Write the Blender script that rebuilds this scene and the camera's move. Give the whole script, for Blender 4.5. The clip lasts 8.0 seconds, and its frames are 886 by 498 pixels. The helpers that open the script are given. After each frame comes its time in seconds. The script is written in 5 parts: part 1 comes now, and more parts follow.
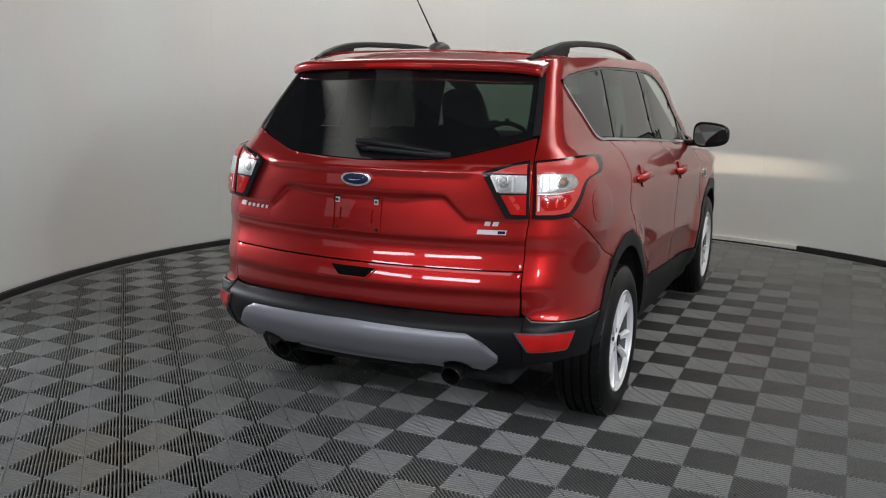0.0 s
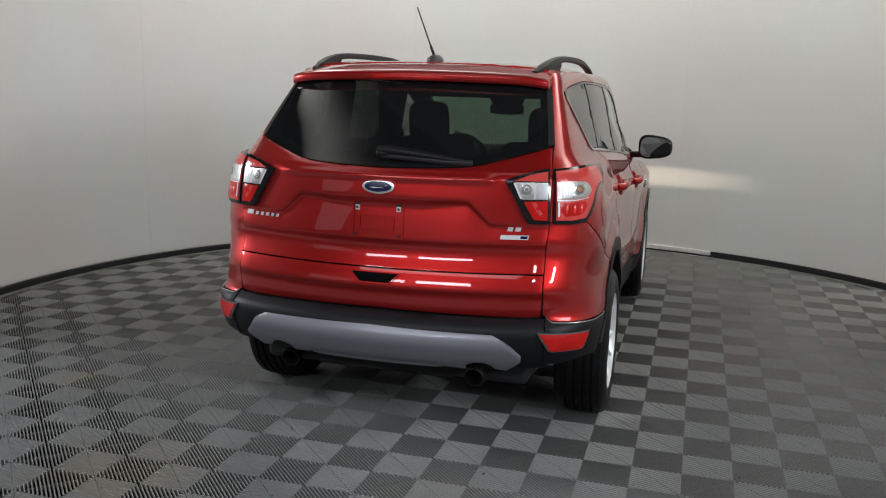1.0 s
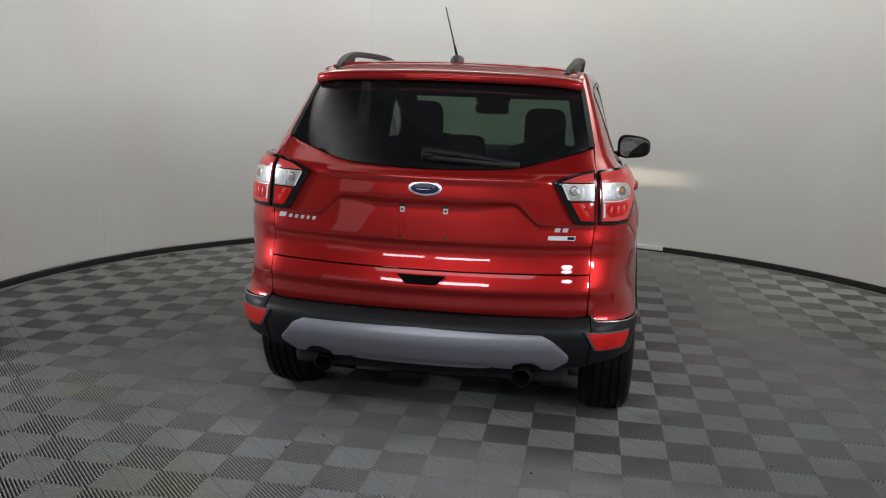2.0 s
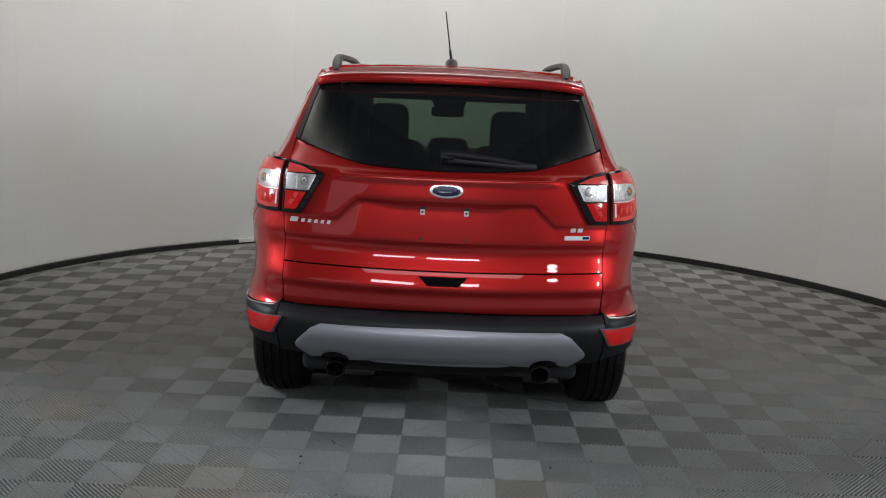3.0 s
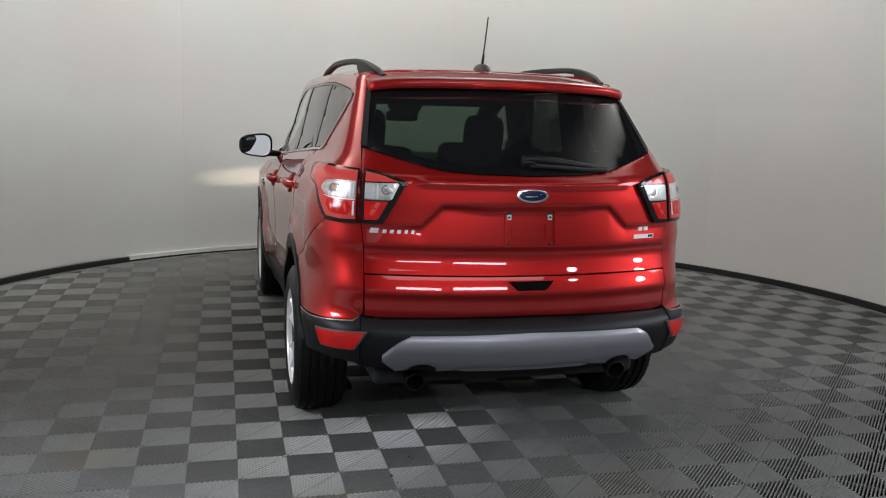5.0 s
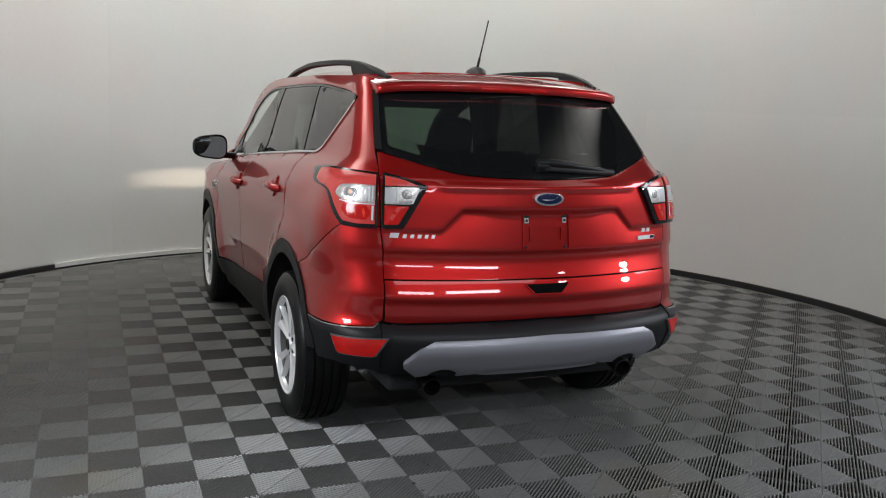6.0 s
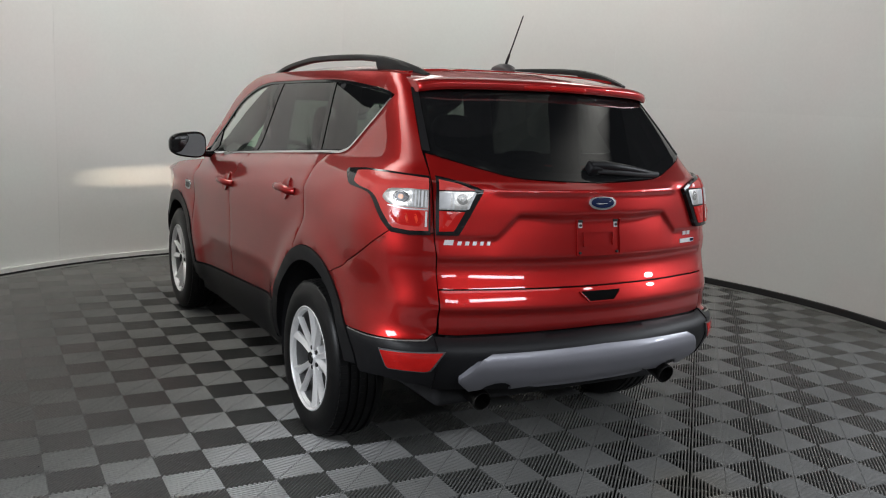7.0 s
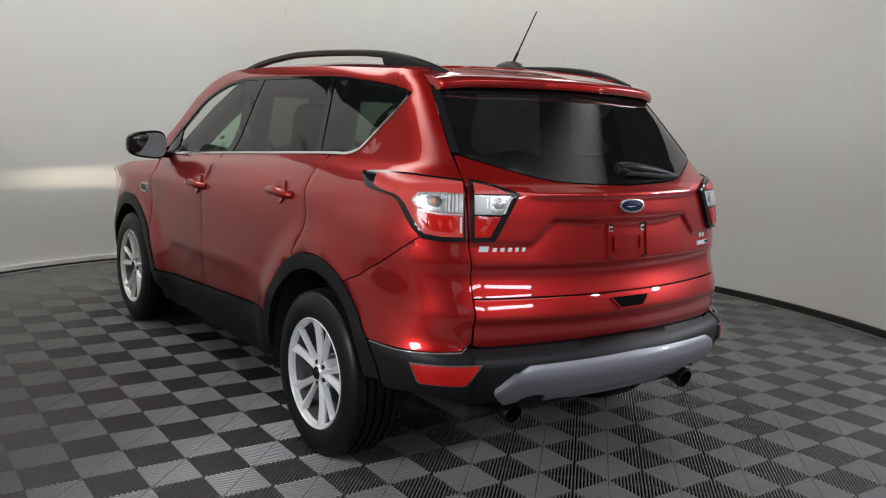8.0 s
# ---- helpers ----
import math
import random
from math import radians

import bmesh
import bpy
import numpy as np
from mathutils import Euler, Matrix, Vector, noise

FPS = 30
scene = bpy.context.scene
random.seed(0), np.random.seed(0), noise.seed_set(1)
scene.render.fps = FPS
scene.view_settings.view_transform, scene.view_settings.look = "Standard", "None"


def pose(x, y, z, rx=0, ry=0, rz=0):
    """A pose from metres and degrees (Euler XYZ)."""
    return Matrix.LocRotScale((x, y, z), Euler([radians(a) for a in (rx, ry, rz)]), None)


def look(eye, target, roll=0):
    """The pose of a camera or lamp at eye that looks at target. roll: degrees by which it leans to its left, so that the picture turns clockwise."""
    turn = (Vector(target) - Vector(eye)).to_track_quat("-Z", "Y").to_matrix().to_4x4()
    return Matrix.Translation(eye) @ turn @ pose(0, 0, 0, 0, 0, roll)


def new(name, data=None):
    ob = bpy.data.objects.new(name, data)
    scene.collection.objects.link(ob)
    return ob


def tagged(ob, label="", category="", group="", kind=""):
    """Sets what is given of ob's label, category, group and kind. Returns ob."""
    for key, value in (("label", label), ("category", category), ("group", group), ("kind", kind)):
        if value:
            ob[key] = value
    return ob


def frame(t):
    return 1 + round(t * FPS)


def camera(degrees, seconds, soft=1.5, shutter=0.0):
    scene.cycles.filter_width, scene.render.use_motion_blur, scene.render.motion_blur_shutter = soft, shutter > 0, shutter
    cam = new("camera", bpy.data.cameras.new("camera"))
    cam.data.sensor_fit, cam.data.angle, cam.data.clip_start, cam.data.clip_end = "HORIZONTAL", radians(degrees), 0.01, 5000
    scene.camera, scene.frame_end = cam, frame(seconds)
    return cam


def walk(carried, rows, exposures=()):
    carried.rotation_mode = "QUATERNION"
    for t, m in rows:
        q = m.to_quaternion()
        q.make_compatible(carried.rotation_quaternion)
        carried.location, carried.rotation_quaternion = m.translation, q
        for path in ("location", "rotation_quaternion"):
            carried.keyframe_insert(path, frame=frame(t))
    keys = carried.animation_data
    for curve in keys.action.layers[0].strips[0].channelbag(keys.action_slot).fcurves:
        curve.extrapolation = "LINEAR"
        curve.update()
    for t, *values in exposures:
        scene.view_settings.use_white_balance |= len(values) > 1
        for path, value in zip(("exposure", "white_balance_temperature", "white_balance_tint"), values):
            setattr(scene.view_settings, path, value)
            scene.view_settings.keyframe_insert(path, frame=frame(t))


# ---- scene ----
cam = camera(54.4, 8.0, soft=1.1)
PATH = [
    (0, (1.705, -3.798, 1.551), (0.891, -2.018, 1.142), 0.5),
    (0.5, (1.438, -3.989, 1.554), (0.79, -2.139, 1.155), 1.2),
    (1, (1.179, -4.107, 1.528), (0.646, -2.215, 1.156), 1.4),
    (1.5, (0.89, -4.172, 1.534), (0.461, -2.254, 1.159), 1.6),
    (3, (-0.006, -4.301, 1.515), (-0.005, -2.333, 1.157), 2.4),
    (3.5, (-0.337, -4.329, 1.509), (-0.181, -2.367, 1.156), 2.2),
    (4, (-0.64, -4.334, 1.504), (-0.364, -2.384, 1.157), 2.1),
    (4.5, (-0.934, -4.229, 1.491), (-0.552, -2.296, 1.149), 1.9),
    (6, (-1.748, -3.931, 1.488), (-0.977, -2.115, 1.158), 2.3),
    (6.5, (-1.932, -3.732, 1.483), (-1.069, -1.958, 1.152), 2.5),
    (7, (-2.183, -3.512, 1.487), (-1.214, -1.795, 1.151), 2.7),
    (7.5, (-2.367, -3.328, 1.471), (-1.295, -1.673, 1.137), 3.2),
    (8, (-2.496, -3.102, 1.468), (-1.33, -1.511, 1.138), 3.0),
]
walk(cam, [(t, look(eye, target, roll)) for t, eye, target, roll in PATH])


# ---- world and lights ----
world = bpy.data.worlds.new("booth_air")
scene.world = world
world.use_nodes = True
world.node_tree.nodes["Background"].inputs[0].default_value = (0.9, 0.95, 1.0, 1)
world.node_tree.nodes["Background"].inputs[1].default_value = 0.02


def area_light(name, m, sx, sy, watts, colour=(1, 1, 1), shape="RECTANGLE"):
    lamp = bpy.data.lights.new(name, "AREA")
    lamp.shape, lamp.size, lamp.size_y, lamp.energy, lamp.color = shape, sx, sy, watts, colour
    ob = new(name, lamp)
    ob.matrix_world = m
    return ob


RING_X, RING_Y, RING_R = 0.15, 0.94, 3.55
COOL = (0.89, 0.935, 1.0)
# added fill behind the car, no known lamp; brightens tailgate and near floor
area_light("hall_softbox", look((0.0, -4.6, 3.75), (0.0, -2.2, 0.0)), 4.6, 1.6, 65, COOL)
# added glow panel, no real window; it whitens the left door mirror
area_light("hall_window", look((-4.3, -7.85, 2.4), (-2.0, 0.0, 1.2)), 3.6, 1.8, 10, COOL)
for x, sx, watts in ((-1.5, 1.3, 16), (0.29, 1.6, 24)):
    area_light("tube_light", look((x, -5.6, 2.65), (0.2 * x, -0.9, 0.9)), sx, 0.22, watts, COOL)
area_light("round_lamp", look((3.6, -5.4, 3.35), (0.3, -0.9, 0.8)), 0.36, 0.36, 9, COOL, "DISK")
area_light("round_lamp", look((5.5, -3.8, 2.45), (1.2, -0.9, 0.2)), 0.34, 0.34, 60, COOL, "DISK")
# unseen panels past the wall's ends; they side-light the floor ribs
area_light("side_panel", look((-4.3, -0.98, 2.1), (-1.2, -0.9, 0.2)), 0.95, 1.2, 85, COOL)
area_light("side_panel", look((4.3, -1.7, 2.7), (1.2, -0.9, 0.2)), 1.6, 1.2, 62, COOL)

for sg in (-1, 1):
    beam = bpy.data.lights.new("headlamp_beam", "SPOT")
    beam.energy, beam.spot_size, beam.spot_blend, beam.shadow_soft_size, beam.color = 20, radians(84), 1.0, 0.002, (1.0, 0.82, 0.62)
    new("headlamp_beam", beam).matrix_world = look((sg * 0.60, 3.40, 0.70), (sg * 0.86 + 0.12, 4.45, 0.66))

# ---- materials ----


def mat(name, colour, rough=0.5, metal=0.0, coat=0.0, grain=0.0, scale=60.0, bump=0.0, spec=0.5, blotch=0.0, blotch_scale=3.0, world_space=False):
    """A principled material with fine grain, broad blotches and a little relief."""
    m = bpy.data.materials.new(name)
    m.use_nodes = True
    nt = m.node_tree
    b = nt.nodes["Principled BSDF"]
    b.inputs["Base Color"].default_value = (*colour, 1)
    b.inputs["Roughness"].default_value = rough
    b.inputs["Metallic"].default_value = metal
    b.inputs["Specular IOR Level"].default_value = spec
    if coat:
        b.inputs["Coat Weight"].default_value = coat
        b.inputs["Coat Roughness"].default_value = 0.03
    if grain or blotch or bump:
        tc = nt.nodes.new("ShaderNodeTexCoord")
        fine = nt.nodes.new("ShaderNodeTexNoise")
        fine.inputs["Scale"].default_value, fine.inputs["Detail"].default_value = scale, 5
        wide = nt.nodes.new("ShaderNodeTexNoise")
        wide.inputs["Scale"].default_value, wide.inputs["Detail"].default_value = blotch_scale, 4
        for n in (fine, wide):
            nt.links.new(tc.outputs["Object"] if not world_space else nt.nodes.new("ShaderNodeNewGeometry").outputs["Position"], n.inputs["Vector"])
        a = nt.nodes.new("ShaderNodeMapRange")
        a.inputs["To Min"].default_value, a.inputs["To Max"].default_value = 1 - grain, 1 + grain
        c = nt.nodes.new("ShaderNodeMapRange")
        c.inputs["To Min"].default_value, c.inputs["To Max"].default_value = 1 - blotch, 1 + blotch
        for n, r in ((fine, a), (wide, c)):
            r.inputs["From Min"].default_value, r.inputs["From Max"].default_value = 0.3, 0.7
            nt.links.new(n.outputs["Fac"], r.inputs["Value"])
        prod = nt.nodes.new("ShaderNodeMath")
        prod.operation = "MULTIPLY"
        nt.links.new(a.outputs[0], prod.inputs[0])
        nt.links.new(c.outputs[0], prod.inputs[1])
        mix = nt.nodes.new("ShaderNodeVectorMath")
        mix.operation = "SCALE"
        mix.inputs[0].default_value = colour
        nt.links.new(prod.outputs[0], mix.inputs["Scale"])
        nt.links.new(mix.outputs[0], b.inputs["Base Color"])
        if bump:
            bp = nt.nodes.new("ShaderNodeBump")
            bp.inputs["Strength"].default_value, bp.inputs["Distance"].default_value = bump, 0.002
            nt.links.new(fine.outputs["Fac"], bp.inputs["Height"])
            nt.links.new(bp.outputs[0], b.inputs["Normal"])
    return m


M_WALL = mat("white_wall_vinyl", (0.80, 0.80, 0.785), 0.62, grain=0.012, scale=40, blotch=0.025, blotch_scale=0.9, spec=0.35)
M_TILE = mat("grey_floor_plastic", (0.155, 0.155, 0.149), 0.29, spec=0.8, grain=0.12, scale=90, blotch=0.13, blotch_scale=1.7, world_space=True)


def add_stain(m, centre, reach, colour, amount):
    """A dusty stain with a ragged edge on the floor."""
    nt = m.node_tree
    b = nt.nodes["Principled BSDF"]
    old = b.inputs["Base Color"].links[0].from_socket
    geo, dist, nz, edge, mr, mix = (nt.nodes.new(k) for k in ("ShaderNodeNewGeometry", "ShaderNodeVectorMath", "ShaderNodeTexNoise", "ShaderNodeMath", "ShaderNodeMapRange", "ShaderNodeMix"))
    dist.operation = "DISTANCE"
    dist.inputs[1].default_value = (*centre, 0)
    nz.inputs["Scale"].default_value, nz.inputs["Detail"].default_value = 7.0, 6
    edge.operation = "MULTIPLY_ADD"
    edge.inputs[1].default_value = reach * 1.8
    nt.links.new(geo.outputs["Position"], dist.inputs[0])
    nt.links.new(geo.outputs["Position"], nz.inputs["Vector"])
    nt.links.new(nz.outputs["Fac"], edge.inputs[0])
    nt.links.new(dist.outputs["Value"], edge.inputs[2])
    mr.inputs["From Min"].default_value, mr.inputs["From Max"].default_value = reach * 0.9, reach * 1.9
    mr.inputs["To Min"].default_value, mr.inputs["To Max"].default_value = amount, 0.0
    nt.links.new(edge.outputs[0], mr.inputs["Value"])
    mix.data_type = "RGBA"
    mix.inputs["B"].default_value = (*colour, 1)
    nt.links.new(mr.outputs[0], mix.inputs["Factor"])
    nt.links.new(old, mix.inputs["A"])
    nt.links.new(mix.outputs["Result"], b.inputs["Base Color"])


add_stain(M_TILE, (-0.88, -1.38), 0.42, (0.20, 0.165, 0.10), 0.55)
add_stain(M_TILE, (0.36, -1.22), 0.30, (0.20, 0.175, 0.13), 0.45)
add_stain(M_TILE, (-1.75, -0.5), 0.22, (0.20, 0.17, 0.10), 0.4)
add_stain(M_TILE, (0.99, -0.2), 0.10, (0.07, 0.068, 0.065), 0.6)
nt = M_WALL.node_tree
tint_noise, tint_mix, geo = (nt.nodes.new(k) for k in ("ShaderNodeTexNoise", "ShaderNodeMix", "ShaderNodeNewGeometry"))
tint_noise.inputs["Scale"].default_value, tint_noise.inputs["Detail"].default_value = 0.8, 3
tint_mix.data_type, tint_mix.blend_type = "RGBA", "MULTIPLY"
tint_ramp = nt.nodes.new("ShaderNodeValToRGB")
tint_ramp.color_ramp.elements[0].position, tint_ramp.color_ramp.elements[0].color = 0.35, (1.0, 0.955, 0.945, 1)
tint_ramp.color_ramp.elements[1].position, tint_ramp.color_ramp.elements[1].color = 0.65, (0.965, 1.0, 0.985, 1)
tint_mix.inputs["Factor"].default_value = 0.8
nt.links.new(geo.outputs["Position"], tint_noise.inputs["Vector"])
nt.links.new(tint_noise.outputs["Fac"], tint_ramp.inputs["Fac"])
nt.links.new(nt.nodes["Principled BSDF"].inputs["Base Color"].links[0].from_socket, tint_mix.inputs["A"])
nt.links.new(tint_ramp.outputs["Color"], tint_mix.inputs["B"])
tone, tone_range, tone_mix = (nt.nodes.new(k) for k in ("ShaderNodeObjectInfo", "ShaderNodeMapRange", "ShaderNodeVectorMath"))
tone_range.inputs["To Min"].default_value, tone_range.inputs["To Max"].default_value = 0.985, 1.015
tone_mix.operation = "SCALE"
nt.links.new(tone.outputs["Random"], tone_range.inputs["Value"])
nt.links.new(tint_mix.outputs["Result"], tone_mix.inputs[0])
nt.links.new(tone_range.outputs[0], tone_mix.inputs["Scale"])
nt.links.new(tone_mix.outputs[0], nt.nodes["Principled BSDF"].inputs["Base Color"])
M_UNDER = mat("dark_subfloor", (0.012, 0.012, 0.012), 0.9, grain=0.2, scale=30)
M_BLACK = mat("black_rubber_trim", (0.015, 0.015, 0.016), 0.6, grain=0.2, scale=50)
# greys of the unseen outer walls and floor, set to bounce light back
M_OUTER = mat("grey_bounce_wall", (0.60, 0.60, 0.605), 0.8, grain=0.05, scale=20)
M_HALL = mat("grey_bounce_floor", (0.30, 0.30, 0.295), 0.5, grain=0.12, scale=30, blotch=0.12, blotch_scale=1.2)
M_CEIL = mat("dark_ceiling_paint", (0.05, 0.05, 0.05), 0.8, grain=0.05, scale=20)

# glow of an added, unseen ring: graded by radius, dimmer towards the rear
M_RINGFILL = bpy.data.materials.new("ring_fill_glow")
M_RINGFILL.use_nodes = True
nt = M_RINGFILL.node_tree
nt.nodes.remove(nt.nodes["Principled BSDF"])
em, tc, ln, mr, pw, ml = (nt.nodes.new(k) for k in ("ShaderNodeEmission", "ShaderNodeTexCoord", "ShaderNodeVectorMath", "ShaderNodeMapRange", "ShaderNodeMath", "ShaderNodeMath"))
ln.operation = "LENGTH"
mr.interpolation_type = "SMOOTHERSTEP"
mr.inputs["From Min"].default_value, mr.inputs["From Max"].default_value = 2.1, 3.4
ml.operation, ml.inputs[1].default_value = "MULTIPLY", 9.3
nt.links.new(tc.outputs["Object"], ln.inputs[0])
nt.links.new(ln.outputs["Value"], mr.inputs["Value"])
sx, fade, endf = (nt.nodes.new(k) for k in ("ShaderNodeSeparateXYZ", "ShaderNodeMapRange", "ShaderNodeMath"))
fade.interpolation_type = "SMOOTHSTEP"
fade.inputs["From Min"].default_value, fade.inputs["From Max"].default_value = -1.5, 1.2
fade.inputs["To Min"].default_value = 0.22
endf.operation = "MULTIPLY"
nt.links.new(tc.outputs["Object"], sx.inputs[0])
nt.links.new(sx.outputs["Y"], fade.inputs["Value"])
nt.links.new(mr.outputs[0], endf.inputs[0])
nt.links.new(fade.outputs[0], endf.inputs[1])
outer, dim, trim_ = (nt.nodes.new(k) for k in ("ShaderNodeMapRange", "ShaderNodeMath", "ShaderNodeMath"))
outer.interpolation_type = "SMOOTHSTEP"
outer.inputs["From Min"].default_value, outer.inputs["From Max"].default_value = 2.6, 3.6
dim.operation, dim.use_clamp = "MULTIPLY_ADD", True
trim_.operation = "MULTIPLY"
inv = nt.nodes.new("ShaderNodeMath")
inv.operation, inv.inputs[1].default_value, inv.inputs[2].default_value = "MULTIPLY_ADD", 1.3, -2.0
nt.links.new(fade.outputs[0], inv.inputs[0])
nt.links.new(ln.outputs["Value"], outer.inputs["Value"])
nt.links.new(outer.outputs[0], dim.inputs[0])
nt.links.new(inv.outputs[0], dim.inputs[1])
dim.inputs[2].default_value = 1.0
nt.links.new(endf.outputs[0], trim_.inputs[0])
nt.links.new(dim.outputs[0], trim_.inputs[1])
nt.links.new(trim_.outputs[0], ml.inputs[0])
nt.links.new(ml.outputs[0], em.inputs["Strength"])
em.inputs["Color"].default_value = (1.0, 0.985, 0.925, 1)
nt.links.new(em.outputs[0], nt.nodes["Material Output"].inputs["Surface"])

# ---- helpers for meshes ----


def mesh_object(name, verts, faces, material, parent=None, smooth=False, label=""):
    me = bpy.data.meshes.new(name)
    me.from_pydata([tuple(v) for v in verts], [], faces)
    me.update()
    if smooth:
        me.polygons.foreach_set("use_smooth", [True] * len(me.polygons))
    me.materials.append(material)
    ob = new(name, me)
    if parent is not None:
        ob.parent = parent
    if label:
        tagged(ob, label)
    return ob


def part(name, bm, material, parent=None, label="", smooth=True):
    me = bpy.data.meshes.new(name)
    bmesh.ops.recalc_face_normals(bm, faces=bm.faces)
    bm.to_mesh(me)
    bm.free()
    if smooth:
        me.polygons.foreach_set("use_smooth", [True] * len(me.polygons))
    me.materials.append(material)
    ob = new(name, me)
    if parent is not None:
        ob.parent = parent
    if label:
        tagged(ob, label)
    return ob


def ring_point(deg, r, z):
    """A point on the booth's circle; 0 degrees lies ahead of the car, clockwise from above."""
    a = radians(deg)
    return (RING_X + r * math.sin(a), RING_Y + r * math.cos(a), z)


def arc_slab(name, d0, d1, r0, r1, z0, z1, material, step=1.5, parent=None):
    """A curved wall between two radii."""
    n = max(2, int(abs(d1 - d0) / step))
    verts, faces = [], []
    for i in range(n + 1):
        d = d0 + (d1 - d0) * i / n
        verts += [ring_point(d, r0, z0), ring_point(d, r1, z0), ring_point(d, r1, z1), ring_point(d, r0, z1)]
    for i in range(n):
        a, b = 4 * i, 4 * i + 4
        for k in range(4):
            faces.append((a + k, a + (k + 1) % 4, b + (k + 1) % 4, b + k))
    faces += [(0, 1, 2, 3), tuple(4 * n + k for k in (3, 2, 1, 0))]
    ob = mesh_object(name, verts, faces, material, parent, smooth=False)
    bm = bmesh.new()
    bm.from_mesh(ob.data)
    bmesh.ops.recalc_face_normals(bm, faces=bm.faces)
    bm.to_mesh(ob.data)
    bm.free()
    for p in ob.data.polygons:
        p.use_smooth = abs(p.normal.z) < 0.5 and p.index < 4 * n
    ob.data.set_sharp_from_angle(angle=radians(30))
    return ob


# ---- booth: floor, wall, ceiling ----
# unseen shell added round the booth: dark overhead, grey sides that bounce light
ceiling = mesh_object("ceiling", [(-8, -8, 3.95), (-8, 8, 3.95), (8, 8, 3.95), (8, -8, 3.95)], [(0, 1, 2, 3)], M_CEIL)
tagged(ceiling, "unseen plain dark ceiling closing the booth overhead", "ceiling", kind="structure")
for n, (x0, y0, x1, y1) in enumerate(((-8, -8, 8, -7.9), (-8, 7.9, 8, 8), (-8, -7.9, -7.9, 7.9), (7.9, -7.9, 8, 7.9))):
    v = [(x0, y0, -0.035), (x1, y0, -0.035), (x1, y1, -0.035), (x0, y1, -0.035), (x0, y0, 3.95), (x1, y0, 3.95), (x1, y1, 3.95), (x0, y1, 3.95)]
    side = mesh_object("wall_outer", v, [(0, 1, 5, 4), (1, 2, 6, 5), (2, 3, 7, 6), (3, 0, 4, 7), (0, 3, 2, 1), (4, 5, 6, 7)], M_OUTER)
    tagged(side, "unseen plain grey wall added round the booth to bounce light", "wall", kind="structure")

floor = mesh_object("floor", [(-8, -8, -0.035), (8, -8, -0.035), (8, 8, -0.035), (-8, 8, -0.035)], [(0, 1, 2, 3)], M_UNDER)
tagged(floor, "dark ground under grey interlocking ribbed plastic tiles", "floor", kind="structure")
verts, faces = [], []
for i in range(73):
    a = radians(5 * i)
    k = 7.9 / max(abs(math.sin(a)), abs(math.cos(a)))
    verts += [(RING_X + 3.60 * math.sin(a), RING_Y + 3.60 * math.cos(a), -0.030), (k * math.sin(a), k * math.cos(a), -0.030)]
hall_floor = mesh_object("floor_hall", verts, [(2 * i, 2 * i + 1, 2 * i + 3, 2 * i + 2) for i in range(72)], M_HALL)
tagged(hall_floor, "unseen plain grey floor added round the booth to bounce light", "floor", kind="structure")
wall = arc_slab("wall_curved", -113, 113, 3.632, 3.72, 0.0, 2.75, M_WALL)
for d0 in (-111, -69, -27, 15, 57, 99):
    d1 = 113 if d0 == 99 else d0 + 41.988
    for z0, z1 in ((0.046, 1.51995), (1.52005, 2.74)):
        arc_slab("panel", d0, d1, 3.6245, 3.631, z0, z1, M_WALL, parent=wall)
arc_slab("panel", -113, -111.03, 3.6245, 3.631, 0.046, 2.74, M_WALL, parent=wall)
# glowing ring added overhead to light the booth, no known fixture
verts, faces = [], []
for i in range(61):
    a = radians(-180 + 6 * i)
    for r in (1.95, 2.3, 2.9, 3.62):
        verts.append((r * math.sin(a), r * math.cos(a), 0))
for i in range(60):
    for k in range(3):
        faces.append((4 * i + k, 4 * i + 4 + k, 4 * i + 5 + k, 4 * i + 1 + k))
ring_light = mesh_object("ring_light", verts, faces, M_RINGFILL)
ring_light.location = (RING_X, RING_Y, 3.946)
tagged(ring_light, "unseen glowing ring added at the booth ceiling to light the scene", "ceiling light")
edge_strip = arc_slab("floor_edge", -180, 180, 3.525, 3.58, -0.034, -0.0006, M_TILE, step=2)
tagged(edge_strip, "grey plastic rim round the tiled floor", "floor edge", kind="structure")
base = arc_slab("baseboard", -113, -36, 3.60, 3.631, -0.03, 0.036, M_BLACK)
base2 = arc_slab("baseboard", 21, 113, 3.60, 3.631, -0.03, 0.045, M_BLACK)
base3 = arc_slab("baseboard", -36, 21, 3.605, 3.631, 0.010, 0.045, M_WALL)
base4 = arc_slab("baseboard", -36, 21, 3.60, 3.631, -0.03, 0.0095, M_BLACK)
for ob, words in ((base, "black rubber skirting at the foot of the curved wall"), (base2, "black rubber skirting at the foot of the curved wall"), (base3, "white skirting at the foot of the curved wall"), (base4, "thin black strip under the white skirting")):
    tagged(ob, words, "skirting", kind="structure")
tagged(wall, "white curved studio wall of smooth vinyl panels", "wall", kind="structure")

# ---- car: materials ----


